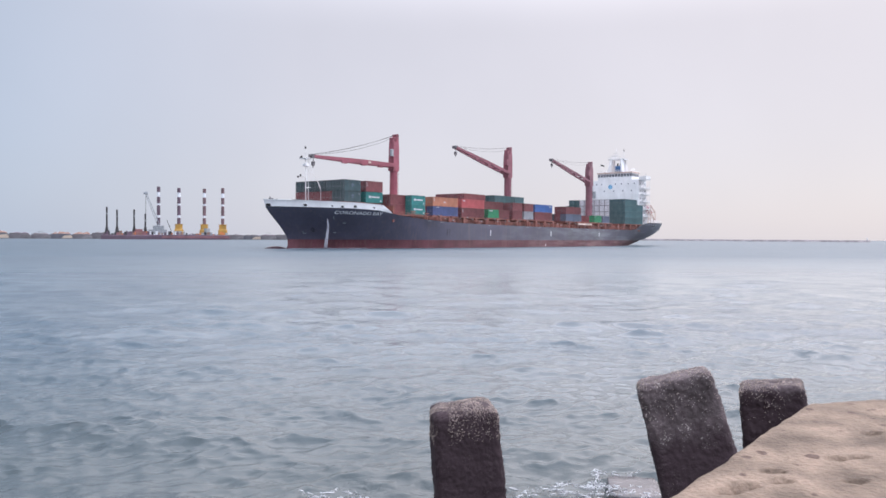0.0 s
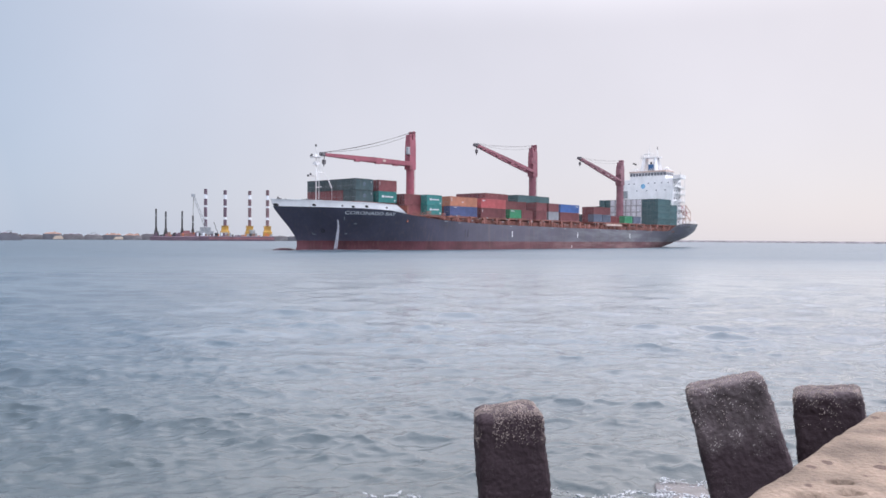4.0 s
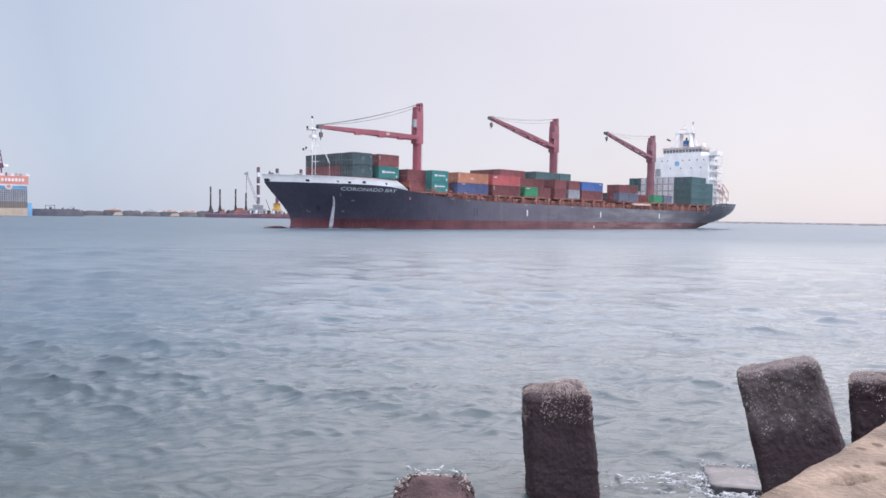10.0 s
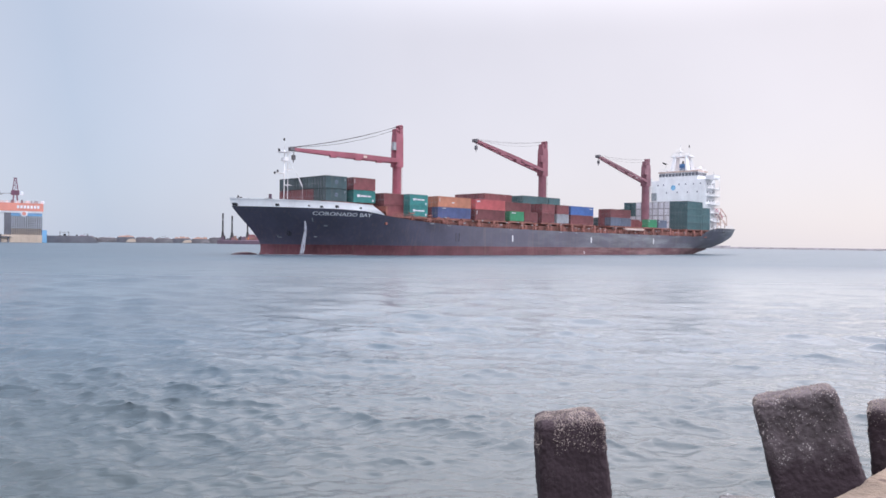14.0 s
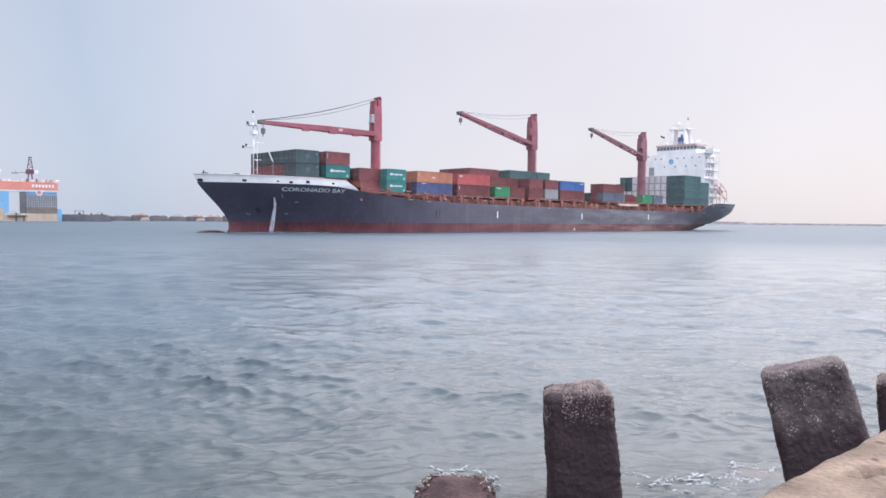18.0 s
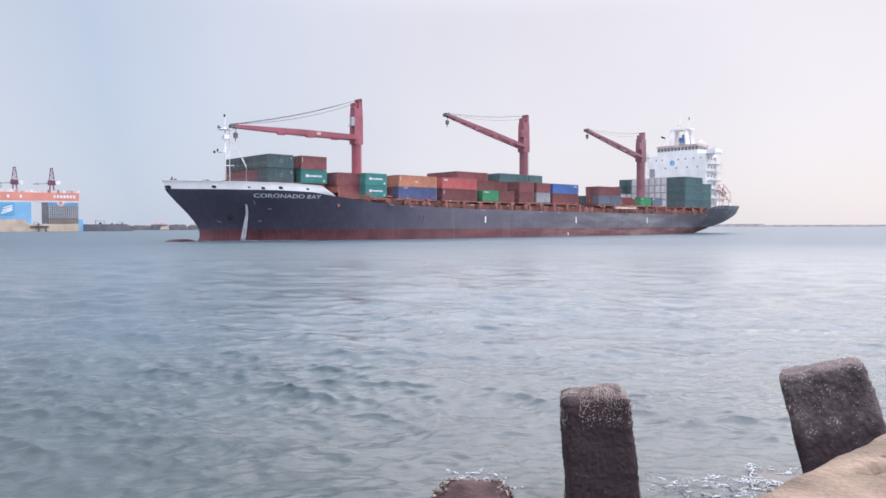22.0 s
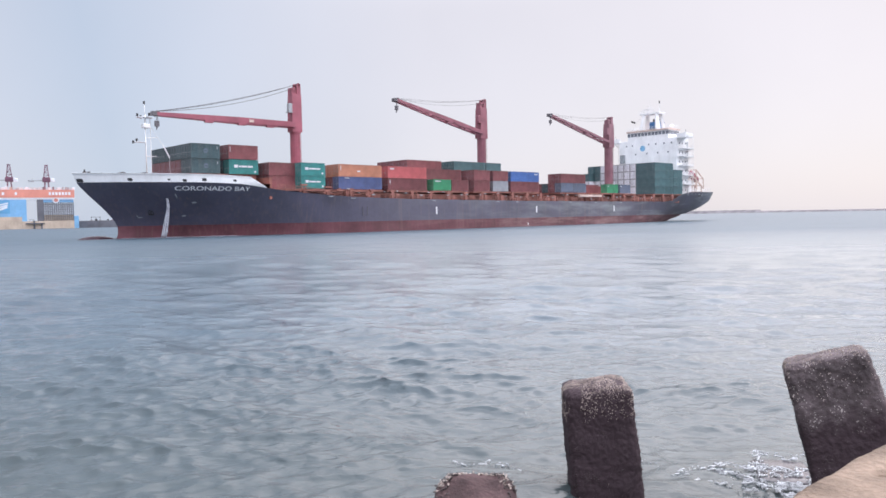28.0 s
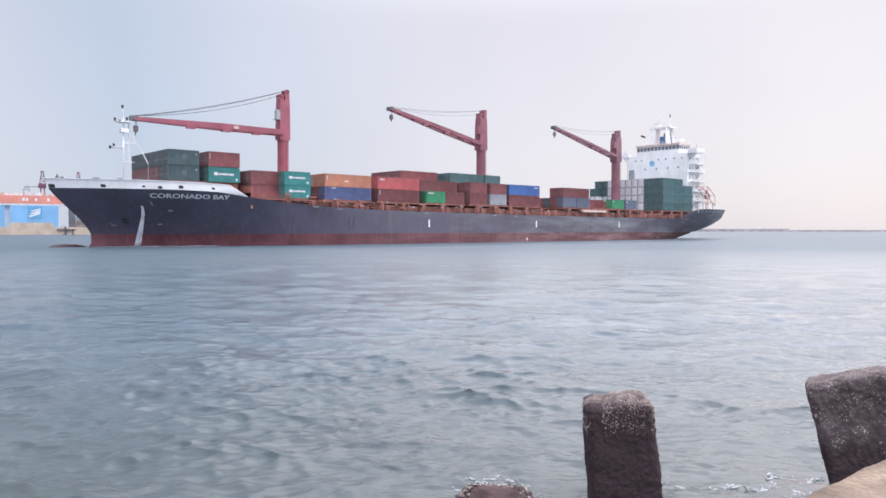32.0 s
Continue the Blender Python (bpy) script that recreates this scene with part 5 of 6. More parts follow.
# ---- deckhouse ----
def deckhouse():
    x0, x1, w = 201.0, 209.5, 12.0
    house = part("deckhouse", Geo().box(x0, x1, -w, w, 7.0, 30.6), M_WHITE, SHIP, "white steel deckhouse of seven decks")
    g = Geo()
    for z in (13.5, 16.9, 20.3, 23.7, 27.1):
        g.box(x0 - 0.06, x1 + 0.06, -w - 0.06, w + 0.06, z - 0.1, z + 0.1)
    part("deck_band", g, M_WHITE, house)
    for z in (25.2, 28.5):
        for y in (-10, -7.0, -3.6, -0.6, 1.6, 6.4, 9.0) if z > 26 else (-8.6, -4.4, 0.2, 5.0):
            if abs(y - 1.8) < 0.5 and z > 26:
                continue
            part("window", Geo().box(x0 - 0.09, x0 + 0.02, y - 0.24, y + 0.24, z, z + 0.6), M_PANE, house)
    for z in (11, 14.6, 18, 21.4, 24.8, 28.2):
        for xx in (203, 205.2, 207.4):
            part("window", Geo().box(xx - 0.3, xx + 0.3, -w - 0.09, -w + 0.02, z, z + 0.75), M_PANE, house)
        part("side_door", Geo().box(208.3, 209.1, -w - 0.1, -w + 0.02, z - 0.9, z + 1.05), M_GREY, house)
    part("vent_panel", Geo().box(x0 - 0.12, x0 + 0.02, 9.6, 12, 22.3, 25.6), M_GREY, house, "grey louvred panel")
    ring = [(x0 - 0.08, 2.0 + 1.1 * math.cos(a), 27.5 + 1.1 * math.sin(a)) for a in [2 * math.pi * k / 20 for k in range(20)]]
    part("emblem", Geo().loft([[(x0 + 0.05, y, z) for _, y, z in ring], ring], close=True, caps=True), M_PALEBLUE, house, "round pale blue emblem")
    # outside decks and ladders on both sides
    for side in (-1, 1):
        for z in (13.5, 16.9, 20.3, 23.7, 26.6):
            g = Geo().box(x0 + 1.4, x1 + 0.6, min(side * w, side * (w + 1.9)), max(side * w, side * (w + 1.9)), z - 0.12, z + 0.12)
            part("side_deck", g, M_WHITE, house)
            r = Geo()
            yo = side * (w + 1.8)
            for k in range(8):
                xx = x0 + 1.5 + k * 1.08
                r.tube((xx, yo, z), (xx, yo, z + 1.05), 0.05, 5)
            for h in (0.55, 1.05):
                r.tube((x0 + 1.5, yo, z + h), (x0 + 9.06, yo, z + h), 0.045, 5)
            part("side_rail", r, M_WHITE, house)
            s = Geo()
            for q in (-0.4, 0.4):
                s.beam((x0 + 5.2, side * (w + 1.0) + q, z - 3.3), (x0 + 8.6, side * (w + 1.0) + q, z), 0.08, 0.24)
            for k in range(9):
                f = (k + 0.5) / 9
                s.box(x0 + 5.2 + 3.4 * f - 0.13, x0 + 5.2 + 3.4 * f + 0.13, side * (w + 1.0) - 0.4, side * (w + 1.0) + 0.4, z - 3.3 + 3.3 * f - 0.03, z - 3.3 + 3.3 * f)
            part("stairway", s, M_WHITE, house)
        for xx in (x0 + 1.6, x1 + 0.4):
            part("side_pillar", Geo().tube((xx, side * (w + 1.7), 9.0), (xx, side * (w + 1.7), 30.5), 0.09, 7), M_WHITE, house)
        g = Geo().box(x0 + 0.2, x0 + 5.6, min(side * w, side * 15.4), max(side * w, side * 15.4), 30.3, 30.7)
        g.box(x0 + 0.2, x0 + 0.4, min(side * w, side * 15.4), max(side * w, side * 15.4), 30.7, 31.9)
        g.box(x0 + 0.2, x0 + 5.6, side * 15.4 - 0.1, side * 15.4 + 0.1, 30.7, 31.9)
        part("bridge_wing", g, M_WHITE, house, "open white bridge wing")
        part("wing_strut", Geo().beam((x0 + 1.2, side * 12, 27.0), (x0 + 1.2, side * 15, 30.3), 0.3, 0.3), M_WHITE, house)
        part("wing_console", Geo().box(x0 + 1.0, x0 + 2.0, side * 14.4 - 0.5, side * 14.4 + 0.5, 30.7, 32.1, c=0.08).tube((x0 + 1.5, side * 14.8, 30.7), (x0 + 1.5, side * 14.8, 33.2), 0.06, 5), M_GREY, house)
    wh = part("wheelhouse", Geo().box(x0 + 0.3, x0 + 8, -8.6, 8.6, 30.6, 34.2), M_WHITE, SHIP, "white wheelhouse with a band of windows")
    for k in range(12):
        y = -8.1 + k * 1.47
        part("window", Geo().box(x0 + 0.2, x0 + 0.32, y - 0.58, y + 0.58, 32.2, 33.4), M_PANE, wh)
    for k in range(5):
        xx = x0 + 1.1 + k * 1.5
        part("window", Geo().box(xx - 0.55, xx + 0.55, -8.72, -8.58, 32.2, 33.4), M_PANE, wh)
    part("wheelhouse_band", Geo().box(x0 - 0.1, x0 + 8.3, -8.95, 8.95, 33.75, 34.35), M_TAN, wh, "orange-tan band above the windows")
    g = Geo()
    for k in range(14):
        y = -8.7 + k * 17.4 / 13
        g.tube((x0 + 0.2, y, 34.3), (x0 + 0.2, y, 35.4), 0.05, 5)
    for h in (34.85, 35.4):
        g.tube((x0 + 0.2, -8.7, h), (x0 + 0.2, 8.7, h), 0.05, 5).tube((x0 + 0.2, -8.7, h), (x0 + 8, -8.7, h), 0.05, 5)
    part("monkey_island_rail", g, M_WHITE, wh)
    # radar mast
    mast = part("radar_mast", Geo().box(202.6, 206.6, -4.2, 4.2, 40.3, 40.8), M_WHITE, SHIP, "white twin-legged radar mast")
    for sx in (-1.7, 1.7):
        for sy in (-1, 1):
            g = Geo().beam((204.5 + sx * 1.3, sy * 3.7, 34.3), (204.5 + sx * 0.8, sy * 2.6, 40.4), 1.6, 1.3, 1.1, 0.9)
            part("mast_leg", g, M_WHITE, mast)
    g = Geo()
    for y in (-4, -2, 0, 2, 4):
        g.tube((202.7, y, 40.8), (202.7, y, 41.8), 0.05, 5)
    g.tube((202.7, -4, 41.8), (202.7, 4, 41.8), 0.05, 5)
    part("mast_rail", g, M_WHITE, mast)
    part("signal_pole", Geo().tube((204.0, 0.6, 40.8), (204.0, 0.6, 46.0), 0.12, 7, 0.05).tube((204, -0.9, 43.5), (204, 2.1, 43.5), 0.06, 5), M_WHITE, mast)
    g = Geo().tube((204.6, -3.0, 40.8), (204.6, -3.0, 44.2), 0.1, 7)
    part("signal_pole", g, M_WHITE, mast)
    part("signal_lamp", Geo().tube((204.6, -3.0, 44.2), (204.6, -3.0, 45.2), 0.2, 8), M_DARK, mast, "dark all-round lamp")
    part("radar_scanner", Geo().box(202.6, 203.0, -1.2, 2.4, 42.0, 42.3).tube((202.8, 0.6, 40.8), (202.8, 0.6, 42.0), 0.2, 7), M_WHITE, mast)
    part("radar_scanner", Geo().box(204.2, 204.6, 2.6, 4.6, 41.5, 41.7).tube((204.4, 3.6, 40.8), (204.4, 3.6, 41.5), 0.15, 7), M_WHITE, mast)
    # a flag on its halyard
    g = Geo().loft([[(203.0 + 0.2 * math.sin(k), 6.3 + 0.35 * k, 38.0 + 0.14 * k - j * 0.35) for k in range(6)] for j in range(3)])
    part("flag", g, M_DARK, mast, "small dark flag on a halyard")
    part("halyard", Geo().tube((204, 3.9, 40.6), (203, 8.3, 34.4), 0.02, 4), M_GREY, mast)
    # domes and funnel
    for x, y, r in ((206.0, -7.2, 0.75), (207.5, -5.6, 0.5), (206, 7.4, 0.6)):
        g = Geo()
        g.loft([[(x + r * math.sin(a) * math.cos(b), y + r * math.sin(a) * math.sin(b), 35.3 + r * math.cos(a)) for b in [2 * math.pi * j / 12 for j in range(12)]] for a in (2.6, 2.1, 1.57, 1.1, 0.6, 0.1)], close=True, caps=True)
        g.tube((x, y, 34.2), (x, y, 35.0), 0.25, 8)
        part("satellite_dome", g, M_WHITE, wh, smooth=True)
    f = part("funnel", Geo().loft([[(210.6 + a * 2.6, 2.0 + b * 2.4, z) for a, b in ((-1, -0.7), (-0.7, -1), (0.8, -1), (1, -0.7), (1, 0.7), (0.8, 1), (-0.7, 1), (-1, 0.7))] for z in (9, 35.6)], close=True, caps=True), M_GREY, SHIP, "grey funnel with a blue top band")
    part("funnel_band", Geo().loft([[(210.6 + a * 2.65, 2.0 + b * 2.45, z) for a, b in ((-1, -0.7), (-0.7, -1), (0.8, -1), (1, -0.7), (1, 0.7), (0.8, 1), (-0.7, 1), (-1, 0.7))] for z in (35.6, 38.0)], close=True, caps=True), M_BLUE, f)
    for dx, dy in ((-1, -1), (0.6, -0.8), (0, 1)):
        part("exhaust_pipe", Geo().tube((210.6 + dx, 2 + dy, 38), (211.0 + dx, 2 + dy, 39.4), 0.4, 9), M_DARK, f)
    # after end: lifeboat ramp and rails
    part("after_house", Geo().box(211.5, 217.5, -9.5, 9.5, 9.0, 15.2), M_WHITE, SHIP, "low white after house")
    g = Geo()
    for y in (-11.4, -8.6):
        g.beam((212.5, y, 17.6), (222.5, y, 12.2), 0.35, 0.45)
        g.beam((213.5, y, 9.0), (213.5, y, 17.0), 0.3, 0.3).beam((220.5, y, 9.0), (220.5, y, 13.2), 0.3, 0.3)
        g.beam((216.5, y, 9.0), (216.5, y, 19.2), 0.3, 0.3).beam((216.5, y, 19.2), (222.0, y, 16.0), 0.3, 0.3).beam((222.0, y, 16.0), (222.3, y, 12.4), 0.25, 0.25)
    for x, z in ((213.5, 17), (217, 15.2), (220.5, 13.3), (216.5, 19.2), (222, 16)):
        g.beam((x, -11.4, z), (x, -8.6, z), 0.25, 0.25)
    ramp = part("lifeboat_ramp", g, M_TAN, SHIP, "faded pinkish-tan lifeboat launching frame")
    g = Geo()
    ax = Vector((10.0, 0, -5.4)).normalized()
    upv = Vector((5.4, 0, 10)).normalized()
    rings = []
    for f_, r in ((0, 0.35), (0.06, 0.8), (0.2, 1.15), (0.5, 1.3), (0.8, 1.15), (0.94, 0.7), (1, 0.15)):
        c = Vector((213.4, -10, 18.6)) + ax * (8.0 * f_)
        rings.append([tuple(c + Vector((0, 1, 0)) * (r * math.cos(b)) + upv * (r * math.sin(b))) for b in [2 * math.pi * j / 12 for j in range(12)]])
    g.loft(rings, close=True, caps=True)
    part("lifeboat", g, M_CRANE, ramp, "enclosed red lifeboat", smooth=True)
    for side in (-1, 1):
        r = Geo()
        pts = [(x, side * (hull_y(x, 10.6) - 0.2), sheer(x)) for x in (204, 207, 210, 213, 216, 219, 222, 225)]
        for p in pts:
            r.tube((p[0], p[1], p[2] - 1.2), (p[0], p[1], p[2] + 1.2), 0.06, 5)
        for h in (0.4, 0.8, 1.2):
            for p, q in zip(pts, pts[1:]):
                r.tube((p[0], p[1], p[2] + h), (q[0], q[1], q[2] + h), 0.05, 5)
        part("stern_rail", r, M_WHITE, SHIP)
    for x, y in ((219.5, -6), (219.5, 6), (223.5, -9), (223.5, 9), (214.5, -12.8)):
        part("mooring_winch", Geo().tube((x, y - 1, 10), (x, y + 1, 10), 0.8, 10).box(x - 1, x + 1, y - 1.1, y + 1.1, 9.0, 9.5), M_DARK, SHIP)


deckhouse()


def gangway():
    g = Geo().box(137.5, 149.0, -15.35, -14.75, 8.45, 8.95)
    for k in range(20):
        g.box(137.7 + k * 0.58, 137.8 + k * 0.58, -15.4, -14.7, 8.95, 9.2)
    part("accommodation_ladder", g, M_TAN, SHIP, "stowed pale accommodation ladder")
    g = Geo()
    g.loft([[(143.5 + 1.2 * math.sin(a) * math.cos(b), -11 + 1.2 * math.sin(a) * math.sin(b), 12.0 + 1.2 * math.cos(a)) for b in [2 * math.pi * j / 12 for j in range(12)]] for a in (2.8, 2.2, 1.57, 1.0, 0.5, 0.08)], close=True, caps=True)
    g.tube((143.5, -11, 7), (143.5, -11, 11.5), 0.4, 8)
    part("vent_cowl", g, M_WHITE, SHIP, "white mushroom vent", smooth=True)


gangway()


# ---- across the harbour ----
M_SHORE = mat("far_shore_rock", (0.19, 0.175, 0.185), 0.9, vary=0.45, scale=0.12, fine=0.9, bump=0.3)
M_RUST = mat("faded_rust_paint", (0.29, 0.175, 0.135), 0.7, vary=0.3, scale=0.3, fine=1.5)
M_STONE = mat("far_armour_stone", (0.19, 0.175, 0.18), 0.9, vary=0.5, scale=0.2, fine=1.0, rnd=0.3)
M_DOCKTAN = mat("dock_tan_paint", (0.52, 0.42, 0.335), 0.7, vary=0.2, scale=0.15, fine=1, streak=0.3)
M_DOCKBLUE = mat("dock_blue_paint", (0.20, 0.42, 0.66), 0.6, vary=0.15, scale=0.12, fine=0.8, streak=0.15)
M_DOCKRED = mat("dock_orange_red_paint", (0.66, 0.26, 0.20), 0.6, vary=0.15, scale=0.12, fine=0.8, streak=0.1)
M_EMBLEM = mat("emblem_blue_paint", (0.12, 0.34, 0.56), 0.6, vary=0.15, scale=0.2, fine=1)
M_PALE = mat("dock_white_paint", (0.72, 0.74, 0.78), 0.6, vary=0.12, scale=0.2, fine=1, streak=0.1)
M_MAROON = mat("maroon_paint", (0.27, 0.12, 0.13), 0.6, vary=0.25, scale=0.2, fine=1.2, streak=0.2)
M_PLUM = mat("dark_plum_paint", (0.13, 0.085, 0.115), 0.6, vary=0.25, scale=0.2, fine=1.2, streak=0.2)
M_PURPLE = mat("purple_red_paint", (0.17, 0.075, 0.115), 0.6, vary=0.25, scale=0.2, fine=1.2, streak=0.15)
M_OCHRE = mat("ochre_yellow_paint", (0.47, 0.275, 0.06), 0.55, vary=0.25, scale=0.3, fine=1.5, streak=0.2)
# dark red and black lifted towards grey: distance haze put into the colours
M_STRIPE = mat("hazed_dark_red_stripe", (0.175, 0.105, 0.118), 0.6, vary=0.25, scale=0.2, fine=1.2, streak=0.2)
M_BARGE = mat("black_barge_paint", (0.13, 0.13, 0.15), 0.6, vary=0.3, scale=0.2, fine=1.2)


def shore():
    """The far mole: a low bank of stone with stacked blocks and works gear on it."""
    g = Geo()
    pts = [(-420, 500), (-330, 556), (-250, 594), (-160, 622), (-70, 640), (40, 652), (120, 656)]
    rings = []
    for i in range(len(pts) - 1):
        for k in range(14):
            f = k / 14
            x, y = pts[i][0] + (pts[i + 1][0] - pts[i][0]) * f, pts[i][1] + (pts[i + 1][1] - pts[i][1]) * f
            h = 2.4 + 0.7 * noise.noise(Vector((x * 0.03, 0, 0)))
            rings.append([(x, y - 12, -1), (x, y - 7 + noise.noise(Vector((x * 0.2, 1, 0))), h * 0.6), (x, y - 3, h), (x, y + 12, h + 0.2), (x, y + 40, h), (x, y + 46, -1)])
    g.loft(rings)
    tagged(part("ground", g, M_SHORE), "far low stone mole across the water", "mole", kind="structure")
    rng = random.Random(21)
    stones = Geo()
    for _ in range(1500):
        i = rng.randrange(len(pts) - 1)
        f = rng.random()
        x, y = pts[i][0] + (pts[i + 1][0] - pts[i][0]) * f, pts[i][1] + (pts[i + 1][1] - pts[i][1]) * f
        s = rng.uniform(0.5, 1.3)
        m = Matrix.Translation((x, y - rng.uniform(3, 11), rng.uniform(0.2, 2.6))) @ Euler((rng.random() * 3, rng.random() * 3, rng.random() * 3)).to_matrix().to_4x4()
        stones.box(-s, s, -s * 0.7, s * 0.7, -s * 0.6, s * 0.6, m)
    tagged(part("armour_stones", stones, M_STONE), "pale tumbled armour stones along the far mole", "stones", kind="stuff")
    # a row of low caissons along the mole, each with one sloping end and spoil on its deck
    rng = random.Random(43)
    spoil = {7: M_RUST, 10: M_RUST, 11: M_RUST}
    for k in range(24):
        px = -330 + 13.2 * k + (58 if k > 12 else 0)
        y = lerp(px, pts) - 14.0
        w, h = 7.3 + rng.uniform(-0.6, 0.6), 3.8 + rng.uniform(-0.3, 0.9)
        hull = [(-w, -1.0), (w + 0.4, -1.0), (w + 0.2, 1.0), (w - 2.6, h), (-w, h)]
        ob = part("caisson", Geo().loft([[(x, yy, z) for x, z in hull] for yy in (-4.5, 4.5)], close=True, caps=True), (M_SHORE, M_BARGE, M_SHORE)[k % 3], at=pose(px, y, 0, 0, 0, 24 if px < -250 else 18 if px < -160 else 10))
        tagged(ob, "low grey concrete caisson with a sloping end on the mole", "caisson", group="caissons along the mole")
        part("fender_band", Geo().loft([[(x, yy, z) for x, z in ((-w * 0.1, 0.3), (w + 0.2, 0.5), (w - 2.2, h * 0.72), (w * 0.1, h * 0.62))] for yy in (-4.62, -4.45)], close=True, caps=True), M_DOCKTAN if k % 3 == 1 else M_STONE, ob, "pale weathered band")
        g = Geo()
        rings = []
        top = rng.uniform(0.3, 0.8) + (0.8 if k in spoil else 0)
        for i in range(11):
            f = -1 + i / 5
            e = max(0.0, 1 - abs(f) ** 6) * top * (0.8 + 0.9 * noise.noise(Vector((f * 3.6, k * 3.7, 0))))
            rings.append([(f * w * 0.8 - 0.8, -3.4, h - 0.1), (f * w * 0.8 - 0.8, -1.8, h + e), (f * w * 0.8 - 0.8, 1.4, h + e * 0.9), (f * w * 0.8 - 0.8, 3.4, h - 0.1)])
        g.loft(rings, caps=True)
        part("spoil", g, spoil.get(k, (M_SHORE, M_STONE, M_PLUM)[k % 3]), ob, "uneven spoil on the deck")
        if k % 4 == 1:
            part("deck_gear", Geo().tube((-2.0, -3, h), (-2.0, -3, h + 2.0), 0.12, 5).tube((0.5, -3, h), (0.5, -3, h + 2.0), 0.12, 5).box(-2.4, 0.9, -3.2, -2.8, h + 1.7, h + 2.0), M_GREY, ob)


shore()


def jack_up():
    """The jack-up works platform: a maroon hull, four striped legs in yellow jack houses, a crane."""
    base = tagged(new("jack_up_platform"), "maroon jack-up platform with four red-and-white striped legs", "platform")
    base.matrix_basis = pose(-104, 590.5, 0, 0, 0, 10.0)

    def loc(x, y=0.0):
        return (x + 104) / math.cos(radians(10)), y
    part("hull", Geo().box(-50, 29, -9, 9, -1, 3.6, c=0.4), M_PLUM, base, "dark plum-painted platform hull")
    part("hull_stripe", Geo().box(-20, 28.6, -9.05, -8.9, 1.2, 2.6), M_MAROON, base)
    rng = random.Random(31)
    for k in range(34):
        x = -47 + k * 2.2 + rng.uniform(-0.6, 0.6)
        z = rng.uniform(0.7, 2.6)
        part("deck_gear", Geo().box(x, x + rng.uniform(0.8, 2.4), -8.4, -6.6, 3.5, 3.6 + z, c=0.1), rng.choice((M_DARK, M_PALE, M_RUST, M_GREY, M_ORANGE, M_PLUM)), base)
    for x0, x1, z1 in ((-46, -24, 5.6), (-12, -6, 6.4), (12, 16, 6.0)):
        part("deck_locker", Geo().box(x0, x1, -5, 5, 4.2, z1, c=0.15), M_GREY, base)
    for x0, x1, z1 in ((-38, -34, 6.6), (-32, -29, 6.0)):
        part("deck_store", Geo().box(x0, x1, -7, -3, 4.2, z1, c=0.15), M_ORANGE, base, "orange deck store")
    for i, (px, top) in enumerate(((-126.6, 40.2), (-112.2, 39.5), (-93.9, 39.2), (-80.4, 40.3))):
        x, y = loc(px)
        y = (2.5, 1.0, -1.0, 1.0)[i]
        leg = part("leg", Geo().tube((x, y, -1), (x, y, top - 0.1), 1.22, 14), M_PALE, base, "striped tubular leg")
        for z0, z1 in ((36, top), (27.5, 32.5), (18.5, 26), (11, 16.5)):
            part("stripe", Geo().tube((x, y, z0), (x, y, z1), 1.27, 14), M_PLUM if i < 2 else M_STRIPE, leg)
        if i:
            h = part("jack_house", Geo().box(x - 3.4, x + 3.4, y - 4.2, y + 3.5, 1.6, 7.8, c=0.4).box(x - 2.7, x + 2.7, y - 2.8, y + 2.6, 7.8, 11.4, c=0.4).box(x - 3.0, x + 3.0, y - 3.1, y + 2.9, 11.4, 11.8), M_OCHRE, base, "yellow jack house")
        else:
            part("crane_base", Geo().box(x - 7, x + 6, y - 4, y + 4, 4.2, 7.4).box(x - 4, x + 4, y - 3, y + 3, 7.4, 10.4), M_GREY, base, "grey crane house")
    # lattice crane boom
    x, _ = loc(-127.0)
    g = Geo()
    a, b = Vector((x + 1, -4.5, 10)), Vector((x - 8.2, -4.5, 34.5))
    for s in (-0.9, 0.9):
        g.beam(a + Vector((s, 0, 0)), b + Vector((s * 0.5, 0, 0)), 0.35, 0.35)
        g.beam(a + Vector((s, 1.2, 0)), b + Vector((s * 0.5, 1.2, 0)), 0.35, 0.35)
    for k in range(10):
        p, q = a.lerp(b, k / 10), a.lerp(b, (k + 1) / 10)
        g.beam(p + Vector((-0.8, 0, 0)), q + Vector((0.8, 0, 0)), 0.22, 0.22)
    g.box(b.x - 1.6, b.x + 1.2, -5.2, -3, b.z - 0.8, b.z + 1.1)
    part("crane_boom", g, M_GREY, base, "grey lattice crane boom")
    part("crane_line", Geo().tube(b, (b.x - 0.3, b.y, 13), 0.16, 5).box(b.x - 0.8, b.x + 0.3, b.y - 0.5, b.y + 0.5, 11.5, 13.2), M_DARK, base)
    x2, _ = loc(-117)
    part("small_boom", Geo().beam((x2, -5, 5), (x2 - 3.5, -5, 14.5), 0.4, 0.4), M_DARK, base)
    part("storage_tank", Geo().tube((12, -4, 4.2), (12, -4, 8.6), 2.4, 14), M_GREY, base)


jack_up()


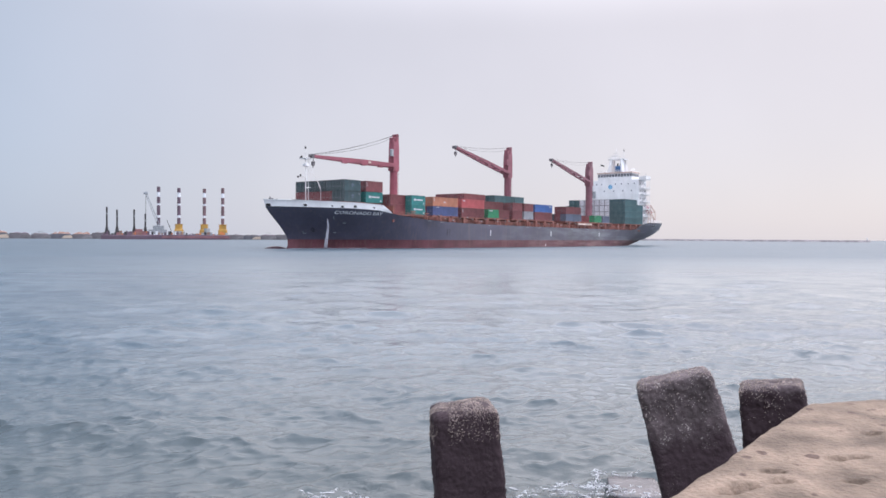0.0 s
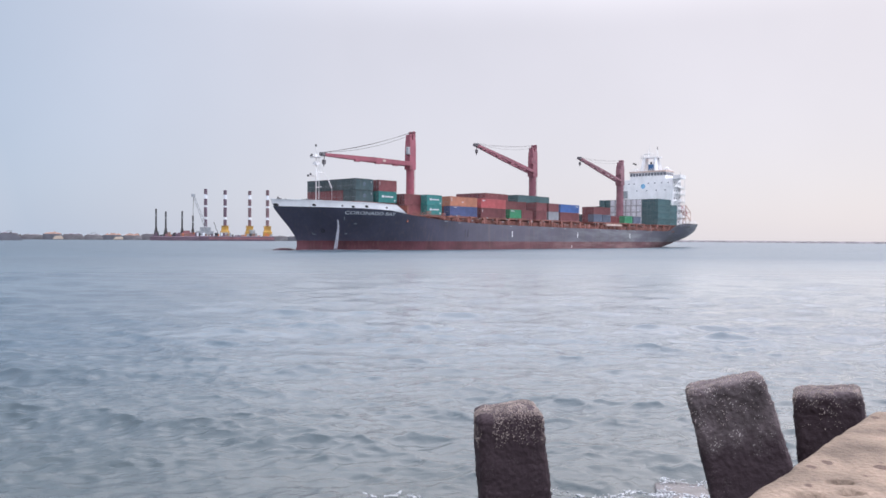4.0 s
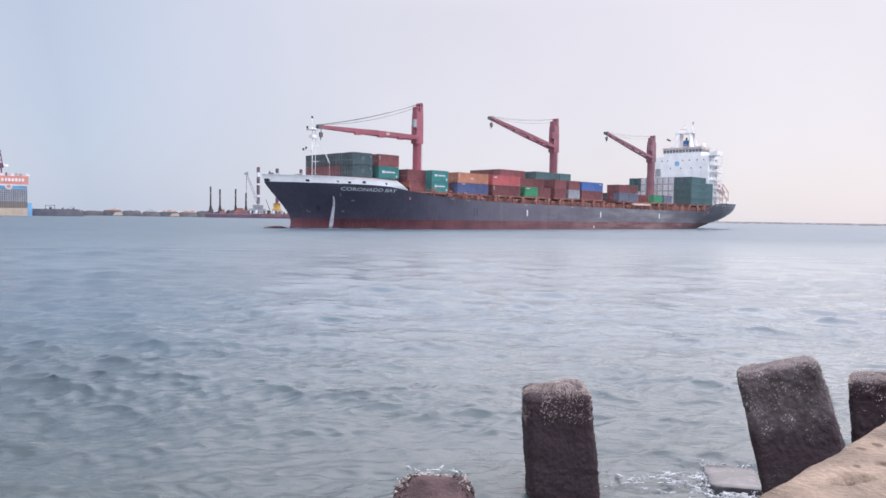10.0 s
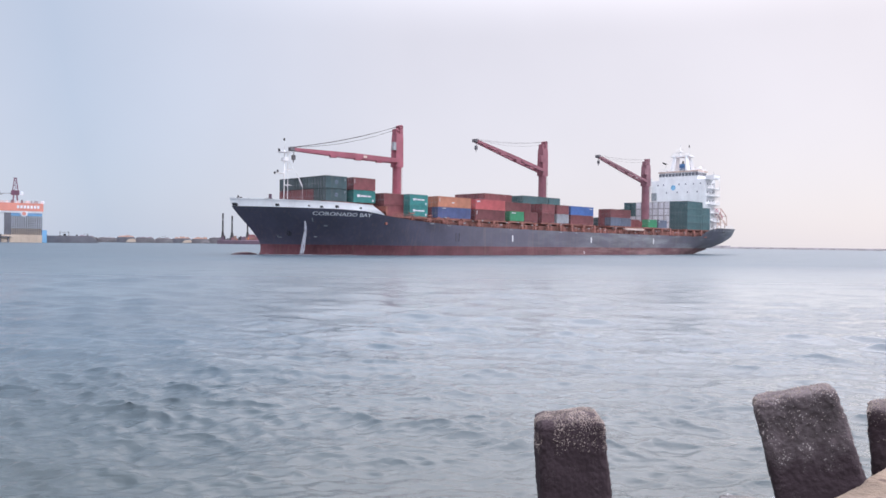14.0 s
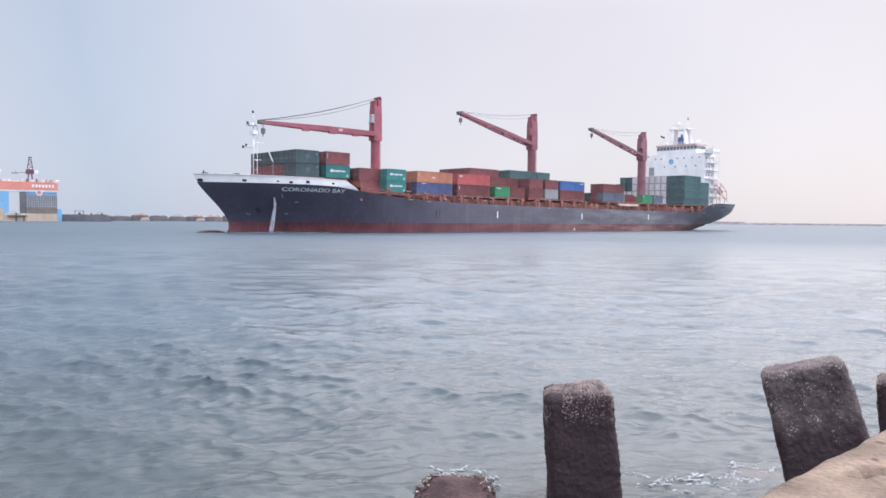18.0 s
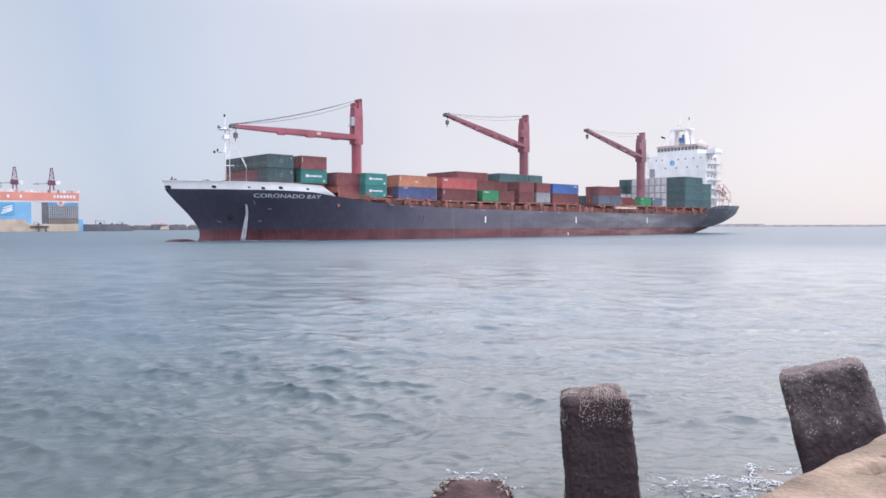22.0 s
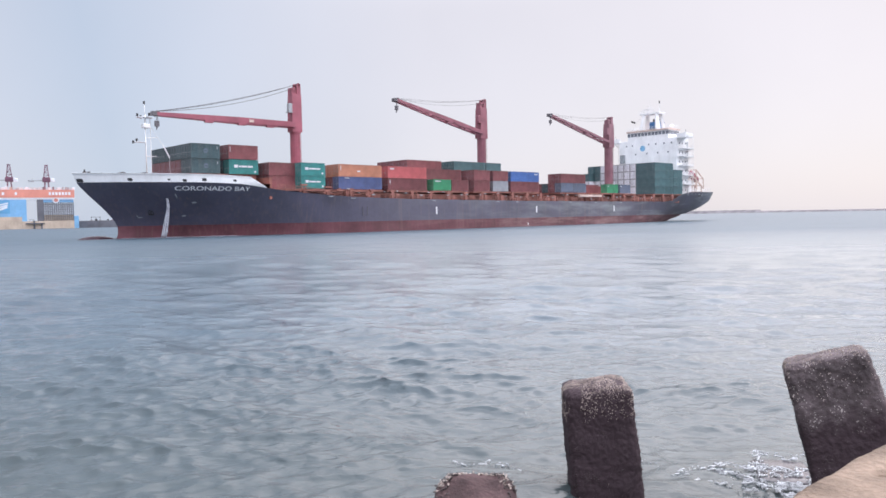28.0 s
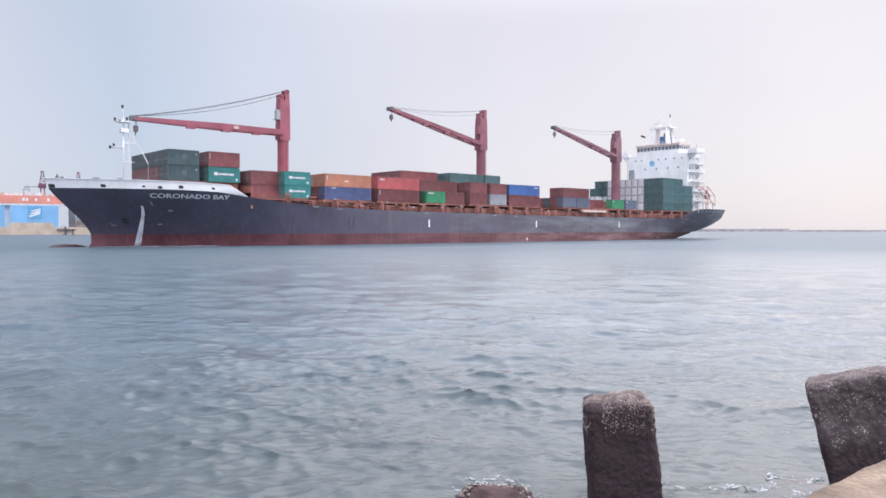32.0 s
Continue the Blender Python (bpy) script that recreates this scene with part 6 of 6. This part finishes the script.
def spud_barge():
    base = tagged(new("spud_barge"), "maroon works barge with four dark spud poles", "barge")
    base.matrix_basis = pose(-148, 576, 0, 0, 0, 14)
    part("hull", Geo().box(-16, 18, -7, 7, -1, 3.2, c=0.4), M_PLUM, base)
    rng = random.Random(37)
    for k in range(18):
        x = -14.5 + k * 1.75
        part("deck_gear", Geo().box(x, x + rng.uniform(0.8, 2.2), -6.4, -5.0, 3.1, 3.6 + rng.uniform(0.5, 2.8), c=0.1), rng.choice((M_RUST, M_MAROON, M_ORANGE, M_DARK, M_PLUM)), base)
    part("deck_house", Geo().box(6, 13, -4, 4, 3.2, 6.2).box(7, 12, -3, 3, 6.2, 7.6), M_MAROON, base)
    for x, top in ((-12.3, 23.75), (-5.4, 21.9), (6.25, 22.3), (14.0, 19.05)):
        p = part("spud", Geo().tube((x, 0, -1), (x, 0, top), 0.62, 9), M_DARK, base)
        part("spud_guide", Geo().tube((x, 0, 3.2), (x, 0, 9.5), 1.9, 6, 0.75), M_DARK, p)
        part("spud_collar", Geo().tube((x, 0, top - 5.4), (x, 0, top - 4.6), 0.72, 9), M_GREY, p)


spud_barge()


def far_barge():
    base = tagged(new("flat_barge"), "long low black barge moored by the mole", "barge")
    base.matrix_basis = pose(-226, 468, 0, 0, 0, 26)
    part("hull", Geo().add([(-15, -5, 4.4), (11, -5, 4.4), (15.5, -5, 1.2), (15.5, -5, -1), (-15, -5, -1), (-15, 5, 4.4), (11, 5, 4.4), (15.5, 5, 1.2), (15.5, 5, -1), (-15, 5, -1)],
         [(0, 4, 3, 2, 1), (5, 6, 7, 8, 9), (0, 1, 6, 5), (1, 2, 7, 6), (2, 3, 8, 7), (4, 0, 5, 9)]), M_BARGE, base)
    part("deck_frame", Geo().tube((-6, 0, 4.4), (-6, 0, 7.0), 0.15, 5).tube((-1, 0, 4.4), (-1, 0, 7.0), 0.15, 5).tube((-6, 0, 6.6), (-1, 0, 6.6), 0.12, 5).box(-4, -2.6, -0.6, 0.6, 4.4, 5.6), M_DARK, base)
    for x in (-13.5, 3.5, 9.5):
        part("bollard", Geo().tube((x, -3.5, 4.3), (x, -3.5, 5.2), 0.5, 10).tube((x, -3.5, 5.0), (x, -3.5, 5.2), 0.62, 10), M_DARK, base)


far_barge()


def floating_dock():
    """The floating dock: blue wing walls, an orange-red upper works, a tan pontoon and travelling cranes."""
    base = tagged(new("floating_dock"), "blue floating dock with orange-red top and tan pontoon", "floating dock")
    base.matrix_basis = pose(-233.1, 447.4, 0, 0, 0, 30.95)
    part("pontoon", Geo().box(-84, 0, -0.5, 24, -1, 4.6), M_DOCKTAN, base, "tan painted pontoon")
    for x0, x1, z1 in ((-84, -53.2, 17.4), (-50.6, -25.2, 17.6)):
        w = part("wing_wall", Geo().box(x0, x1, 0, 6, 4.6, z1), M_DOCKBLUE, base, "blue wing wall panel")
        part("scuffed_skirt", Geo().box(x0, x1 - 2.5, -0.15, 0.1, 4.6, 7.3), M_DOCKTAN, w)
    part("wall_recess", Geo().box(-53.2, -50.6, 2, 6, 4.6, 17.4), M_PALE, base)
    part("end_frame", Geo().box(-19.6, -16.3, 0, 8, 2.0, 18.2), M_BARGE, base, "dark end frame")
    part("gate_wall", Geo().box(-16.3, 0, 0.5, 12, 4.6, 19.4), M_DOCKBLUE, base)
    for k in range(15):
        x = -16.2 + k * 16.0 / 14
        part("lattice_bar", Geo().box(x - 0.11, x + 0.11, 0.1, 0.5, 4.6, 15.8), M_BARGE, base)
    for k in range(11):
        z = 5.2 + k * 1.04
        part("lattice_bar", Geo().box(-16.3, 0, 0.05, 0.5, z - 0.1, z + 0.1), M_BARGE, base)
    part("gate_infill", Geo().box(-16.2, -0.1, 0.42, 0.6, 4.6, 15.8), M_PALE, base)
    part("buttress", Geo().box(0.0, 2.6, 1, 8, 0, 7.5), M_DOCKBLUE, base)
    part("white_band", Geo().box(-84, 0, -0.1, 12, 17.6, 18.7), M_PALE, base)
    top = part("upper_hull", Geo().box(-84, 0.6, -0.3, 12, 18.7, 23.5), M_DOCKRED, base, "orange-red upper works")
    part("top_deck_rail", Geo().box(-84, 0.6, -0.2, 0, 24.4, 24.52).box(-84, 0.6, -0.2, 0, 23.9, 24.0), M_DOCKRED, top)
    for x0, n in ((-13.2, 7), (-31, 1), (-37.5, 1), (-44, 2), (-62, 3)):
        for k in range(n):
            part("marking", Geo().box(x0 + k * 1.75, x0 + k * 1.75 + 1.15, -0.36, -0.28, 20.3, 22.0), M_PALE, top, "pale painted mark")
    em = part("emblem_panel", Geo().box(-41.6, -33.8, -0.12, 0.05, 9.4, 17.2), M_EMBLEM, base, "square emblem panel on the wall")
    for k in range(3):
        part("emblem_wave", Geo().beam((-40.5 + k * 0.5, -0.2, 11.0 + k * 1.6), (-35.0 + k * 0.2, -0.2, 13.2 + k * 1.2), 0.15, 1.1 - 0.2 * k), M_PALE, em)
    part("emblem_ring", Geo().tube((-9.5, -0.2, 17.2), (-9.5, 0.55, 17.2), 1.9, 16), M_PALE, base)
    part("emblem_disc", Geo().tube((-9.5, -0.3, 17.2), (-9.5, 0.55, 17.2), 1.1, 14), M_DOCKRED, base)
    part("fender_posts", Geo().tube((-21.5, -1, -1), (-21.5, -1, 5.0), 0.5, 8).tube((-17.5, -1, -1), (-17.5, -1, 3.0), 0.5, 8).box(-26, -16, -1.6, 0, 3.0, 3.6), M_BARGE, base)
    rng = random.Random(9)
    for k in range(34):
        x = -82 + k * 2.45 + rng.uniform(-0.5, 0.5)
        part("deck_fitting", Geo().box(x, x + rng.uniform(0.5, 1.9), 1, 4, 23.5, 23.9 + rng.uniform(0.3, 1.5), c=0.08), rng.choice((M_PALE, M_PALE, M_GREY, M_PLUM, M_DOCKTAN)), top)
    for x in (-14.0, -33.5):
        cr = part("dock_crane", Geo().box(x - 2.2, x + 2.0, 1.6, 5.4, 28.2, 30.9, c=0.2), M_PURPLE, base, "dark purple-red travelling dock crane")
        part("machine_house", Geo().box(x + 2.0, x + 4.4, 2, 5, 28.4, 30.4, c=0.15), M_PALE, cr, "pale machine house")
        for sx in (-1, 1):
            for y in (2, 5):
                part("crane_leg", Geo().beam((x + sx * 1.3, y, 23.5), (x + sx * 0.8, y, 28.3), 0.7, 0.7), M_PURPLE, cr)
        g = Geo()
        for sx in (-1, 1):
            g.beam((x + sx * 1.5, 3.5, 30.8), (x + sx * 0.5, 3.5, 38.4), 0.45, 0.45)
        for k in range(5):
            z0, z1 = 31.0 + k * 1.5, 32.5 + k * 1.5
            w0, w1 = 1.45 - 0.13 * (z0 - 30.8), 1.45 - 0.13 * (z1 - 30.8)
            g.beam((x - w0, 3.5, z0), (x + w0, 3.5, z0), 0.25, 0.25)
            g.beam((x + (w0 if k % 2 else -w0), 3.5, z0), (x - (w1 if k % 2 else -w1), 3.5, z1), 0.25, 0.25)
        g.box(x - 1.0, x + 1.0, 3.2, 3.8, 38.2, 38.6)
        part("crane_frame", g, M_PURPLE, cr, "narrow lattice crane mast")
        g = Geo().beam((x - 2, 3.5, 29.2), (x - 9.5, 3.5, 28.6), 0.5, 0.6, 0.4, 0.4).box(x - 9.8, x - 6.6, 2.9, 4.1, 28.2, 29.2).tube((x - 7.6, 3.5, 29.2), (x - 7.6, 3.5, 30.4), 0.12, 5)
        part("crane_arm", g, M_GREY, cr, "grey level crane arm")
    part("shelter", Geo().box(-44, -40, 2, 5, 27, 27.5).box(-43.6, -43.2, 2, 5, 23.5, 27).box(-40.8, -40.4, 2, 5, 23.5, 27), M_GREY, base)
    part("gate_infill", Geo().box(-16.2, -0.1, 0.36, 0.42, 4.6, 8.4), M_DOCKTAN, base, "tan lower gate infill")


floating_dock()


def breakwater():
    for (a, b, h) in (((250, 1182), (458, 1109), 4.2), ((380, 1150), (757, 931), 2.7)):
        d = Vector((b[0] - a[0], b[1] - a[1], 0))
        L = d.length
        n = 60
        rings = []
        side = Vector((d.y, -d.x, 0)).normalized()
        for k in range(n + 1):
            p = Vector((a[0], a[1], 0)) + d * (k / n)
            hh = h * (1 + 0.10 * noise.noise(Vector((k * 0.7, h, 0))))
            rings.append([tuple(p + side * 9 + Vector((0, 0, -1))), tuple(p + side * 3 + Vector((0, 0, hh * 0.8))), tuple(p + side * 2 + Vector((0, 0, hh))), tuple(p - side * 4 + Vector((0, 0, hh))), tuple(p - side * 9 + Vector((0, 0, -1)))])
        tagged(part("breakwater", Geo().loft(rings, caps=False), M_SHORE), "long low far breakwater on the horizon", "breakwater", kind="structure")
    beacon = tagged(new("beacon"), "small pale beacon at the end of the breakwater", "beacon")
    beacon.matrix_basis = pose(754.5, 933, 2.5)
    part("tower", Geo().tube((0, 0, 0), (0, 0, 3.4), 0.9, 8, 0.7), M_PALE, beacon)
    part("lantern", Geo().tube((0, 0, 3.4), (0, 0, 4.4), 0.5, 8, 0.2), M_PALE, beacon)


breakwater()


# ---- what moves ----
def motions():
    times = [0, 4, 8, 12, 16, 20, 24, 28, 32]
    for ob, local in ON_BOARD:
        walk(ob, [(t, ship_pose(t) @ local) for t in times])
    walk(WATER, [(0, pose(-5.0, 0, 0)), (8, pose(-2.5, 0, 0)), (16, pose(0, 0, 0)), (24, pose(2.5, 0, 0)), (32, pose(5.0, 0, 0))])
    walk(FOAM, [(0, pose(-0.1, 0.1, 0)), (4, pose(0.15, -0.05, 0.01)), (8, pose(-0.05, 0.1, -0.01)), (12, pose(0.2, 0.0, -0.04)), (16, pose(0.0, -0.1, -0.01)), (20, pose(0.2, 0.05, 0.02)), (24, pose(-0.05, 0, 0.01)), (28, pose(0.15, 0.1, 0.02)), (32, pose(0, 0, 0.01))])


motions()
